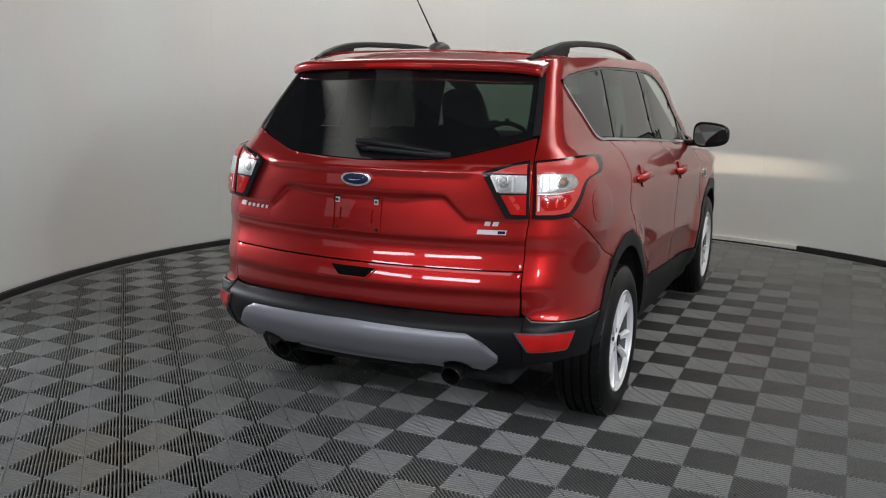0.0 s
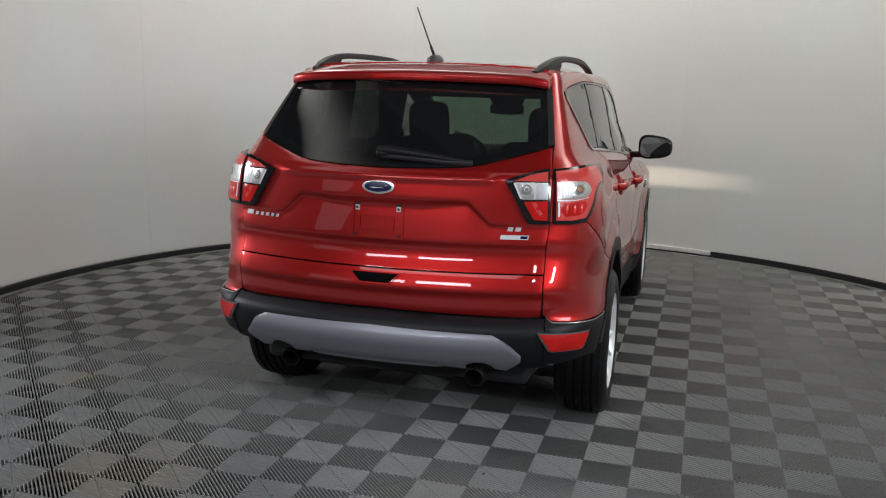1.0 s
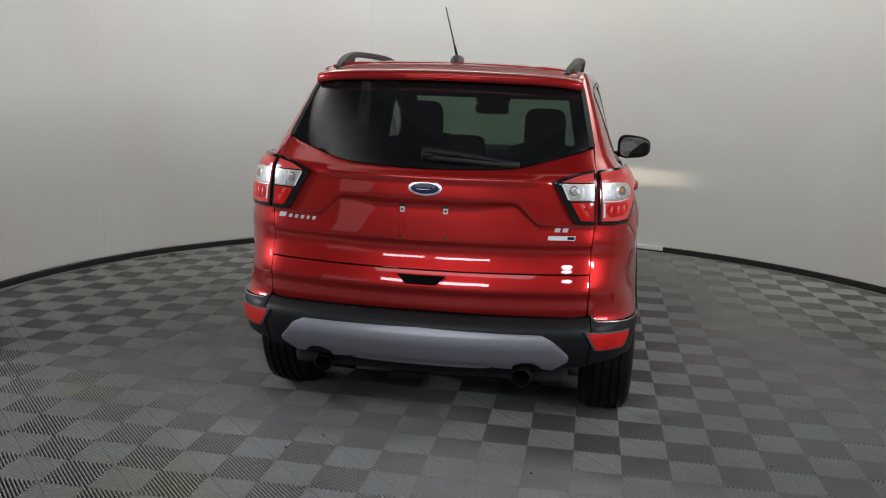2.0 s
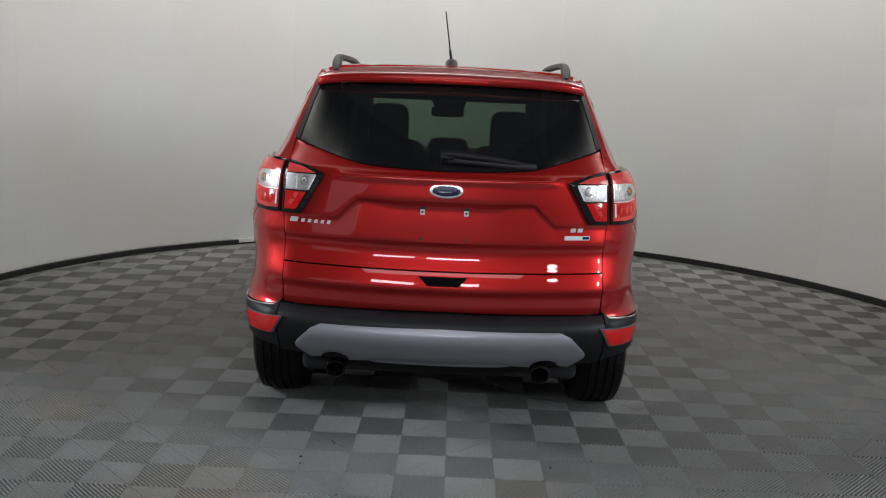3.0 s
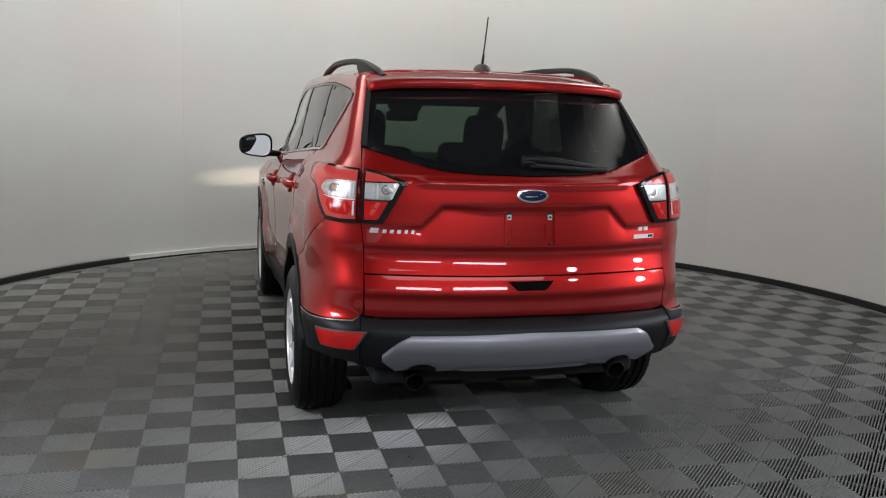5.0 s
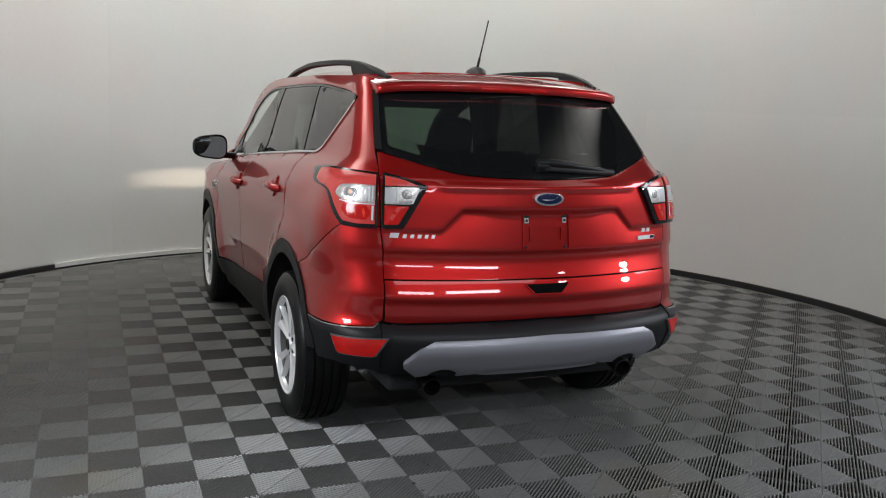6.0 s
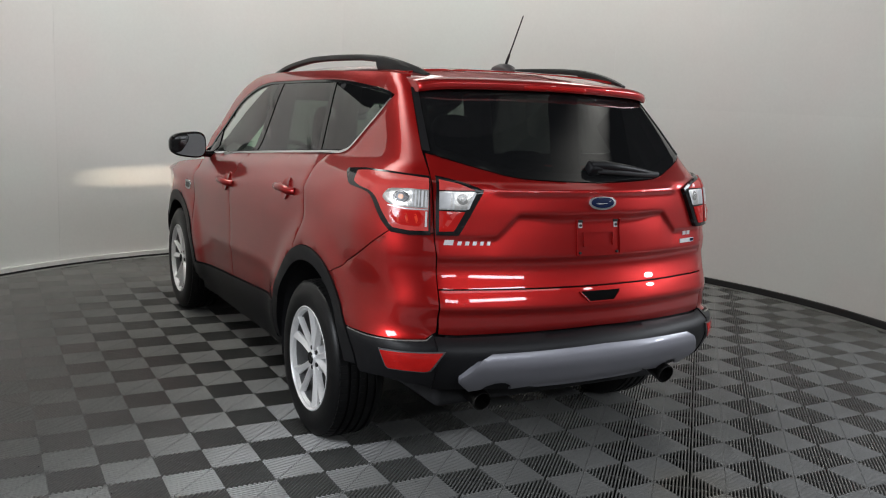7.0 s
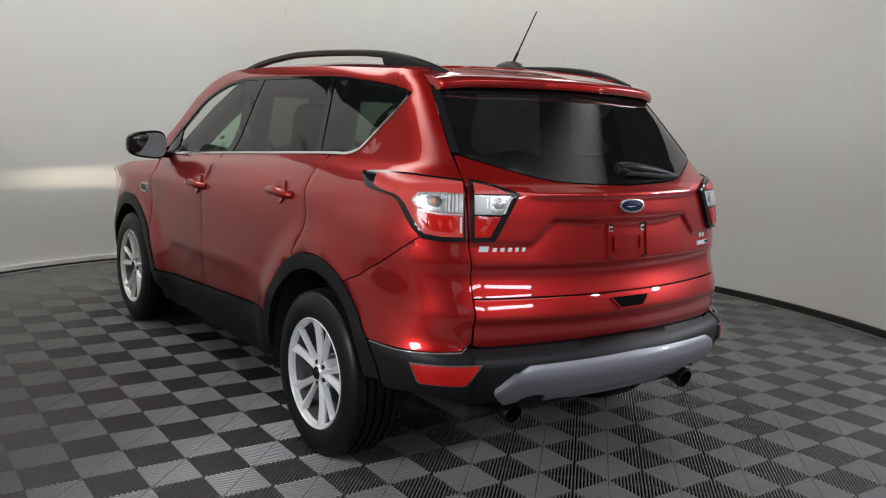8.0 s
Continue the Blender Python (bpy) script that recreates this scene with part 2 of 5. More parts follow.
def paint(name, deep, flake, rough):
    """Metallic paint: a coloured metal layer with fine flake sparkle under a clear coat."""
    m = bpy.data.materials.new(name)
    m.use_nodes = True
    nt = m.node_tree
    b = nt.nodes["Principled BSDF"]
    tc = nt.nodes.new("ShaderNodeTexCoord")
    vo = nt.nodes.new("ShaderNodeTexVoronoi")
    vo.inputs["Scale"].default_value = 900
    wide = nt.nodes.new("ShaderNodeTexNoise")
    wide.inputs["Scale"].default_value, wide.inputs["Detail"].default_value = 2.5, 3
    nt.links.new(tc.outputs["Object"], vo.inputs["Vector"])
    nt.links.new(tc.outputs["Object"], wide.inputs["Vector"])
    add = nt.nodes.new("ShaderNodeMath")
    add.operation = "MULTIPLY_ADD"
    add.inputs[1].default_value, add.inputs[2].default_value = 0.35, 0.0
    nt.links.new(vo.outputs["Color"], add.inputs[0])
    sm = nt.nodes.new("ShaderNodeMath")
    sm.operation = "MULTIPLY_ADD"
    sm.inputs[1].default_value = 0.5
    nt.links.new(wide.outputs["Fac"], sm.inputs[0])
    nt.links.new(add.outputs[0], sm.inputs[2])
    mix = nt.nodes.new("ShaderNodeMix")
    mix.data_type = "RGBA"
    mix.inputs["A"].default_value, mix.inputs["B"].default_value = (*deep, 1), (*flake, 1)
    nt.links.new(sm.outputs[0], mix.inputs["Factor"])
    nt.links.new(mix.outputs["Result"], b.inputs["Base Color"])
    b.inputs["Metallic"].default_value, b.inputs["Roughness"].default_value = 0.68, rough
    b.inputs["Specular IOR Level"].default_value = 0.15
    b.inputs["Coat Weight"].default_value, b.inputs["Coat Roughness"].default_value = 1.0, 0.02
    return m


def tinted_glass(name, tint, gloss=1.0, haze=0.0):
    """Clear or smoked sheet glass: tinted see-through with a sharp reflection; haze paints in a grey veil of soft
    reflected light.
    """
    m = bpy.data.materials.new(name)
    m.use_nodes = True
    nt = m.node_tree
    nt.nodes.remove(nt.nodes["Principled BSDF"])
    out = nt.nodes["Material Output"]
    tr, gl, mx, fr = (nt.nodes.new(k) for k in ("ShaderNodeBsdfTransparent", "ShaderNodeBsdfGlossy", "ShaderNodeMixShader", "ShaderNodeLayerWeight"))
    tr.inputs["Color"].default_value = (*tint, 1)
    gl.inputs["Roughness"].default_value = 0.01
    gl.inputs["Color"].default_value = (gloss, gloss, gloss, 1)
    fr.inputs["Blend"].default_value = 0.5
    pw, ad = nt.nodes.new("ShaderNodeMath"), nt.nodes.new("ShaderNodeMath")
    pw.operation, ad.operation = "POWER", "MULTIPLY_ADD"
    pw.inputs[1].default_value, ad.inputs[1].default_value, ad.inputs[2].default_value = 5.0, 0.90, 0.058
    nt.links.new(fr.outputs["Facing"], pw.inputs[0])
    nt.links.new(pw.outputs[0], ad.inputs[0])
    nt.links.new(ad.outputs[0], mx.inputs[0])
    nt.links.new(tr.outputs[0], mx.inputs[1])
    nt.links.new(gl.outputs[0], mx.inputs[2])
    veil, veil_mix = nt.nodes.new("ShaderNodeBsdfDiffuse"), nt.nodes.new("ShaderNodeMixShader")
    veil.inputs["Color"].default_value = (0.46, 0.47, 0.50, 1)
    veil_mix.inputs[0].default_value = haze
    nt.links.new(mx.outputs[0], veil_mix.inputs[1])
    nt.links.new(veil.outputs[0], veil_mix.inputs[2])
    nt.links.new(veil_mix.outputs[0], out.inputs["Surface"])
    return m


M_RED = paint("red_metallic_paint", (0.25, 0.005, 0.006), (0.63, 0.021, 0.018), 0.36)
M_CLAD = mat("black_textured_plastic", (0.009, 0.009, 0.0105), 0.46, spec=0.28, grain=0.15, scale=220, bump=0.15)
M_GLOSS = mat("gloss_black_trim", (0.010, 0.010, 0.011), 0.12, grain=0.1, scale=30)
M_SKID = mat("silver_painted_plastic", (0.29, 0.29, 0.325), 0.38, metal=0.35, grain=0.05, scale=300, coat=0.3)
M_CHROME = mat("bright_chrome", (0.72, 0.72, 0.73), 0.24, metal=1.0, grain=0.03, scale=40)
M_TYRE = mat("tyre_rubber", (0.010, 0.010, 0.0105), 0.38, spec=0.25, grain=0.2, scale=120, bump=0.2, blotch=0.2, blotch_scale=6)
M_LINER = mat("machined_barrel", (0.24, 0.24, 0.245), 0.35, metal=0.5, grain=0.08, scale=80)
M_DISC = mat("brake_disc_steel", (0.07, 0.068, 0.066), 0.45, metal=0.7, grain=0.2, scale=60)
M_RIM = mat("silver_alloy", (0.90, 0.90, 0.905), 0.33, metal=0.25, grain=0.04, scale=120, coat=0.4)
M_GLASS_DARK = tinted_glass("privacy_glass", (0.14, 0.15, 0.145), haze=0.016)
M_GLASS_REAR = tinted_glass("rear_privacy_glass", (0.15, 0.168, 0.158), haze=0.018)
M_GLASS_GREEN = tinted_glass("green_tint_glass", (0.58, 0.84, 0.65))
M_GLASS_DOOR = tinted_glass("door_glass", (0.74, 0.84, 0.77))
M_REFLECTOR_GLINT = mat("grey_reflector_and_glint", (0.40, 0.39, 0.37), 0.25, metal=0.6, grain=0.2, scale=60)
M_BADGE = mat("silver_badge", (0.62, 0.62, 0.63), 0.35, metal=0.3, grain=0.05, scale=60)
M_LENS_RED = mat("red_lamp_lens", (0.56, 0.013, 0.011), 0.12, spec=0.3, coat=0.25, grain=0.15, scale=14)
M_LENS_PINK = mat("frosted_red_lamp_lens", (0.66, 0.07, 0.062), 0.18, spec=0.3, coat=0.25, grain=0.12, scale=10)
M_LENS_CLEAR = mat("faceted_lamp_chrome", (0.66, 0.645, 0.62), 0.28, metal=0.75, coat=0.4, grain=0.22, scale=55, bump=0.8)
M_FLAME = mat("orange_red_facet", (0.75, 0.055, 0.025), 0.15, coat=0.3, grain=0.2, scale=40)
M_AMBER = mat("amber_bulb", (0.62, 0.22, 0.06), 0.25, grain=0.1, scale=40)
M_INNER = mat("charcoal_interior", (0.018, 0.018, 0.020), 0.8, grain=0.2, scale=60)
M_SEAT = mat("black_seat_cloth", (0.014, 0.014, 0.016), 0.85, grain=0.25, scale=150, bump=0.2)
M_BLUE = mat("blue_enamel", (0.005, 0.013, 0.055), 0.25, spec=0.4, grain=0.05, scale=30)
M_WHITE = mat("white_badge", (0.75, 0.75, 0.76), 0.3, grain=0.03, scale=40)
M_BARREL = mat("dark_wheel_barrel", (0.16, 0.16, 0.165), 0.4, metal=0.5, grain=0.1)
M_AERIAL = mat("grey_aerial_plastic", (0.10, 0.09, 0.09), 0.35, grain=0.1)
M_SCOOP_SHADE = mat("scoop_shade_black", (0.004, 0.004, 0.004), 0.9, spec=0.05, grain=0.2)
M_STEEL = mat("dark_exhaust_steel", (0.06, 0.057, 0.055), 0.35, metal=0.9, grain=0.25, scale=40)
M_MIRROR = mat("mirror_glass", (0.85, 0.85, 0.86), 0.02, metal=1.0)

# ---- car: the shape of its skin ----


def curve(table):
    """A smooth function through (x, y) pairs."""
    xs, ys = [float(p[0]) for p in table], [float(p[1]) for p in table]
    n = len(xs)
    d = [(ys[i + 1] - ys[i]) / (xs[i + 1] - xs[i]) for i in range(n - 1)]
    t = [d[0]] + [0.0 if d[i - 1] * d[i] <= 0 else 2 * d[i - 1] * d[i] / (d[i - 1] + d[i]) for i in range(1, n - 1)] + [d[-1]]

    def f(x):
        if x <= xs[0]:
            return ys[0] + t[0] * (x - xs[0])
        if x >= xs[-1]:
            return ys[-1] + t[-1] * (x - xs[-1])
        i = max(k for k in range(n - 1) if xs[k] <= x)
        h = xs[i + 1] - xs[i]
        u = (x - xs[i]) / h
        return ((1 + 2 * u) * (1 - u) ** 2 * ys[i] + u * (1 - u) ** 2 * h * t[i] + u * u * (3 - 2 * u) * ys[i + 1] + u * u * (u - 1) * h * t[i + 1])
    return f


def step01(x):
    x = min(1.0, max(0.0, x))
    return x * x * (3 - 2 * x)


AXLE_F = 2.45
width_at = curve([(0.20, 0.79), (0.30, 0.815), (0.40, 0.842), (0.50, 0.852), (0.58, 0.858), (0.68, 0.852), (0.80, 0.855), (0.92, 0.861), (1.0, 0.858),
                  (1.06, 0.846), (1.10, 0.834), (1.15, 0.818), (1.19, 0.797), (1.215, 0.775), (1.235, 0.757), (1.26, 0.749), (1.40, 0.715), (1.50, 0.688),
                  (1.56, 0.668), (1.59, 0.652), (1.61, 0.632), (1.63, 0.60)])
rear_at = curve([(0.25, -0.80), (0.36, -0.865), (0.42, -0.905), (0.48, -0.945), (0.54, -0.966), (0.58, -0.968), (0.60, -0.962), (0.612, -0.935), (0.63, -0.912),
                 (0.66, -0.9195), (0.695, -0.9205), (0.710, -0.9225), (0.722, -0.9290), (0.729, -0.9325), (0.735, -0.93355), (0.740, -0.93245), (0.755, -0.9281), (0.775, -0.9215), (0.80, -0.9122), (0.825, -0.9027), (0.845, -0.8959), (0.858, -0.8921), (0.870, -0.8892), (0.885, -0.8880), (0.905, -0.8904), (0.918, -0.8965), (0.922, -0.898),
                 (1.0, -0.8965), (1.08, -0.8915), (1.13, -0.8855), (1.17, -0.878), (1.195, -0.864), (1.215, -0.843), (1.25, -0.805), (1.40, -0.655), (1.52, -0.530), (1.62, -0.42)])
bow_at = curve([(0.3, 0.22), (0.6, 0.25), (0.9, 0.26), (1.05, 0.30), (1.2, 0.32), (1.5, 0.34)])
corner_y = curve([(0.3, -0.40), (1.10, -0.40), (1.20, -0.38), (1.30, -0.30), (1.45, -0.17), (1.55, -0.08), (1.62, -0.02)])
corner_x = curve([(0.3, 0.60), (1.10, 0.60), (1.20, 0.595), (1.30, 0.58), (1.45, 0.545), (1.55, 0.52), (1.62, 0.50)])
belt_at = curve([(-0.4, 1.285), (-0.08, 1.258), (0.19, 1.236), (1.2, 1.162), (2.2, 1.080), (3.2, 1.0)])


def half_width(y, z):
    drop = (1.236 - belt_at(max(y, 0.19))) * step01((z - 0.85) / 0.2)
    w = width_at(z + drop * (1 - step01((z - 1.25) / 0.3)))
    t = min(1.0, max(0.0, (z - 1.2) / 0.35))
    if y < 0.6:
        w -= 0.06 * t * (min(1.3, (0.6 - y) / 0.9)) ** 1.5
    if y > 1.2:
        w -= 0.05 * t * ((y - 1.2) / 0.9) ** 2
    if y > 0.2 and z < 1.12:
        w += 0.030 * step01((y - 0.2) / 2.0)
    if y > 2.5:
        w -= 0.17 * ((y - 2.5) / 0.9) ** 2
    if y > -0.3 and z > 0.9:
        line = 1.105 - 0.062 * y
        w += 0.011 * step01((y + 0.3) / 0.3) * max(0.0, 1 - abs(z - line) / (0.03 if z > line else 0.10))
    if 0.5 < y < 1.95 and z < 0.66:
        w -= 0.016 * step01((y - 0.5) / 0.25) * step01((1.95 - y) / 0.3) * step01((0.64 - z) / 0.06)
    for ay in (0.0, AXLE_F):
        r = math.hypot(y - ay, z - 0.34)
        w += 0.022 * (1 - step01((r - 0.50) / 0.14)) * (1 if z > 0.3 else 0)
    return w


def overhang(x):
    """Height of the tailgate's overhanging edge above the plate bay."""
    x = abs(x)
    return 1.096 - 0.010 * (x / 0.36) ** 2 if x < 0.36 else max(1.004, 1.086 - (x - 0.36) * 0.97)


def tail(x, z):
    y = rear_at(z) + bow_at(z) * x * x
    if 0.91 < z < 1.14:
        edge = overhang(x)
        deep = 0.013 * (1 - step01((abs(x) - 0.28) / 0.32)) + 0.006
        y += deep * step01((edge - z) / (0.022 + 0.030 * (1 - step01((abs(x) - 0.15) / 0.2)))) * min(1.0, max(0.0, (z - 0.918) / max(0.03, edge - 0.928)))
    if 1.10 < z < 1.2:
        y -= 0.010 * (1 - step01(abs(z - 1.170) / 0.022)) * (1 - step01((abs(x) - 0.40) / 0.08))
    return y


def skin(s, z):
    """The body's skin: s runs round the tail and forward along the flank, negative on the left."""
    sg, q = (1, s) if s >= 0 else (-1, -s)
    xa, yb = corner_x(z), corner_y(z)
    if q <= 0.60:
        x = q * xa / 0.60
        return Vector((sg * x, tail(x, z), z))
    if q >= 1.0:
        y = yb + q - 1.0
        return Vector((sg * half_width(y, z), y, z))
    p0 = Vector((xa, tail(xa, z)))
    p1 = Vector((half_width(yb, z), yb))
    d0 = Vector((1.0, 2 * bow_at(z) * xa)).normalized()
    e = 0.02
    d1 = Vector((half_width(yb + e, z) - half_width(yb - e, z), 2 * e)).normalized()
    far = (p1 - p0).length * 1.25
    u = (q - 0.60) / 0.40
    h = ((2 * u ** 3 - 3 * u * u + 1) * p0 + (u ** 3 - 2 * u * u + u) * far * d0 + (3 * u * u - 2 * u ** 3) * p1 + (u ** 3 - u * u) * far * d1)
    return Vector((sg * h.x, h.y, z))


def flank(y, z):
    return (1.0 + y - corner_y(z), z)


def back(x, z):
    return (x * 0.60 / corner_x(z), z)


def bend(x, y, z):
    """The skin's s nearest to a place near the rear corner."""
    return (min((k / 200 for k in range(90, 260)), key=lambda s: (skin(s, z).xy - Vector((abs(x), y))).length), z)


def skin_normal(s, z, fn):
    e = 0.004
    a, b = fn(s + e, z) - fn(s - e, z), fn(s, z + e) - fn(s, z - e)
    return a.cross(b).normalized()


def dense(pts, gap=0.02):
    """Points along a smooth closed outline are kept; long edges are divided."""
    out = []
    for i, p in enumerate(pts):
        q = pts[(i + 1) % len(pts)]
        n = max(1, int(math.hypot(q[0] - p[0], q[1] - p[1]) / gap))
        out += [(p[0] + (q[0] - p[0]) * k / n, p[1] + (q[1] - p[1]) * k / n) for k in range(n)]
    return out


def smooth_line(pts, n=6):
    """A smooth open line through points."""
    out = []
    for i in range(len(pts) - 1):
        p0, p1, p2, p3 = (Vector((*pts[max(0, min(len(pts) - 1, i + k))], 0)) for k in (-1, 0, 1, 2))
        for k in range(n):
            u = k / n
            v = 0.5 * ((2 * p1) + (p2 - p0) * u + (2 * p0 - 5 * p1 + 4 * p2 - p3) * u * u + (3 * p1 - p0 - 3 * p2 + p3) * u ** 3)
            out.append((v.x, v.y))
    return out + [tuple(pts[-1])]


def patch(name, outline, material, parent, fn=skin, grid=0.035, proud=0.0, thick=0.014, label="", mirror=False, soft=0.0016):
    """A piece of sheet laid on a surface: an outline in the surface's own coordinates, cut into a grid, with a turned-in, softened edge."""
    if mirror:
        base = fn

        def fn(s, z):
            return base(-s, z)
        flip = -1
    else:
        flip = 1
    bm = bmesh.new()
    bm.faces.new([bm.verts.new((u, v, 0)) for u, v in outline])
    us, vs = [p[0] for p in outline], [p[1] for p in outline]
    for lo, hi, no in ((min(us), max(us), (1, 0, 0)), (min(vs), max(vs), (0, 1, 0))):
        n = max(1, int((hi - lo) / grid))
        for k in range(1, n):
            c = lo + (hi - lo) * k / n
            bmesh.ops.bisect_plane(bm, geom=bm.verts[:] + bm.edges[:] + bm.faces[:], plane_co=(c * no[0], c * no[1], 0), plane_no=no, dist=1e-5)
    bmesh.ops.triangulate(bm, faces=[f for f in bm.faces if len(f.verts) > 4])
    where = {}
    rim = {v for e in bm.edges if e.is_boundary for v in e.verts}
    for v in bm.verts:
        s, z = v.co.x, v.co.y
        p, n = fn(s, z), skin_normal(s, z, fn) * flip
        where[v] = (p, n, v in rim)
    for v, (p, n, edge) in where.items():
        v.co = p + n * (proud - (soft if edge else 0))
    if thick:
        back_of = {tuple(round(c, 6) for c in v.co): p + n * (proud - thick) for v, (p, n, edge) in where.items() if edge}
        made = bmesh.ops.extrude_edge_only(bm, edges=[e for e in bm.edges if e.is_boundary])["geom"]
        for v in made:
            if isinstance(v, bmesh.types.BMVert):
                v.co = back_of[tuple(round(c, 6) for c in v.co)]
    ob = part(name, bm, material, parent, label)
    ob.data.set_sharp_from_angle(angle=radians(50))
    return ob


def sweep(name, path, radius, material, parent, label="", flat=1.0, sides=10, taper=None):
    """A rod along a 3D path; flat squeezes it upright."""
    bm = bmesh.new()
    rings = []
    for i, p in enumerate(path):
        a, b = path[max(0, i - 1)], path[min(len(path) - 1, i + 1)]
        d = (Vector(b) - Vector(a)).normalized()
        side = d.cross(Vector((0, 0, 1)))
        side = side.normalized() if side.length > 1e-3 else Vector((1, 0, 0))
        up = side.cross(d)
        r = radius * (taper[i] if taper else 1)
        rings.append([bm.verts.new(Vector(p) + side * r * math.cos(t) + up * r * flat * math.sin(t)) for t in (2 * math.pi * k / sides for k in range(sides))])
    for r0, r1 in zip(rings, rings[1:]):
        for k in range(sides):
            bm.faces.new((r0[k], r0[(k + 1) % sides], r1[(k + 1) % sides], r1[k]))
    bm.faces.new(rings[0][::-1])
    bm.faces.new(rings[-1])
    ob = part(name, bm, material, parent, label)
    ob.data.set_sharp_from_angle(angle=radians(50))
    return ob


def lathe(name, profile, material, parent, m, label="", seg=72):
    """A body of revolution about x, profile of (x, radius); closed where it starts and ends on itself."""
    bm = bmesh.new()
    rings = [[bm.verts.new(m @ Vector((x, r * math.cos(a), r * math.sin(a)))) for a in (2 * math.pi * k / seg for k in range(seg))] for x, r in profile]
    for r0, r1 in zip(rings, rings[1:]):
        for k in range(seg):
            bm.faces.new((r0[k], r0[(k + 1) % seg], r1[(k + 1) % seg], r1[k]))
    ob = part(name, bm, material, parent, label)
    ob.data.set_sharp_from_angle(angle=radians(35))
    return ob


def rounded_box(name, x0, x1, y0, y1, z0, z1, r, material, parent=None, label="", m=None):
    bm = bmesh.new()
    bmesh.ops.create_cube(bm, size=1)
    for v in bm.verts:
        v.co = Vector(((x0 + x1) / 2 + v.co.x * (x1 - x0), (y0 + y1) / 2 + v.co.y * (y1 - y0), (z0 + z1) / 2 + v.co.z * (z1 - z0)))
    bmesh.ops.bevel(bm, geom=bm.edges[:], offset=r, segments=4, profile=0.5, affect="EDGES")
    if m is not None:
        bmesh.ops.transform(bm, matrix=m, verts=bm.verts)
    ob = part(name, bm, material, parent, label)
    ob.data.set_sharp_from_angle(angle=radians(50))
    return ob


def arc(cy, cz, r, a0, a1, n=14):
    """Points round a wheel arch, angles from straight ahead over the top."""
    return [(cy + r * math.cos(radians(a0 + (a1 - a0) * k / n)), cz + r * math.sin(radians(a0 + (a1 - a0) * k / n))) for k in range(n + 1)]


# ---- car: body ----
car = new("car", None)
tagged(car, "red metallic compact suv with silver alloy wheels parked on tiles", "car")


def fl(points):
    return [flank(y, z) for y, z in points]


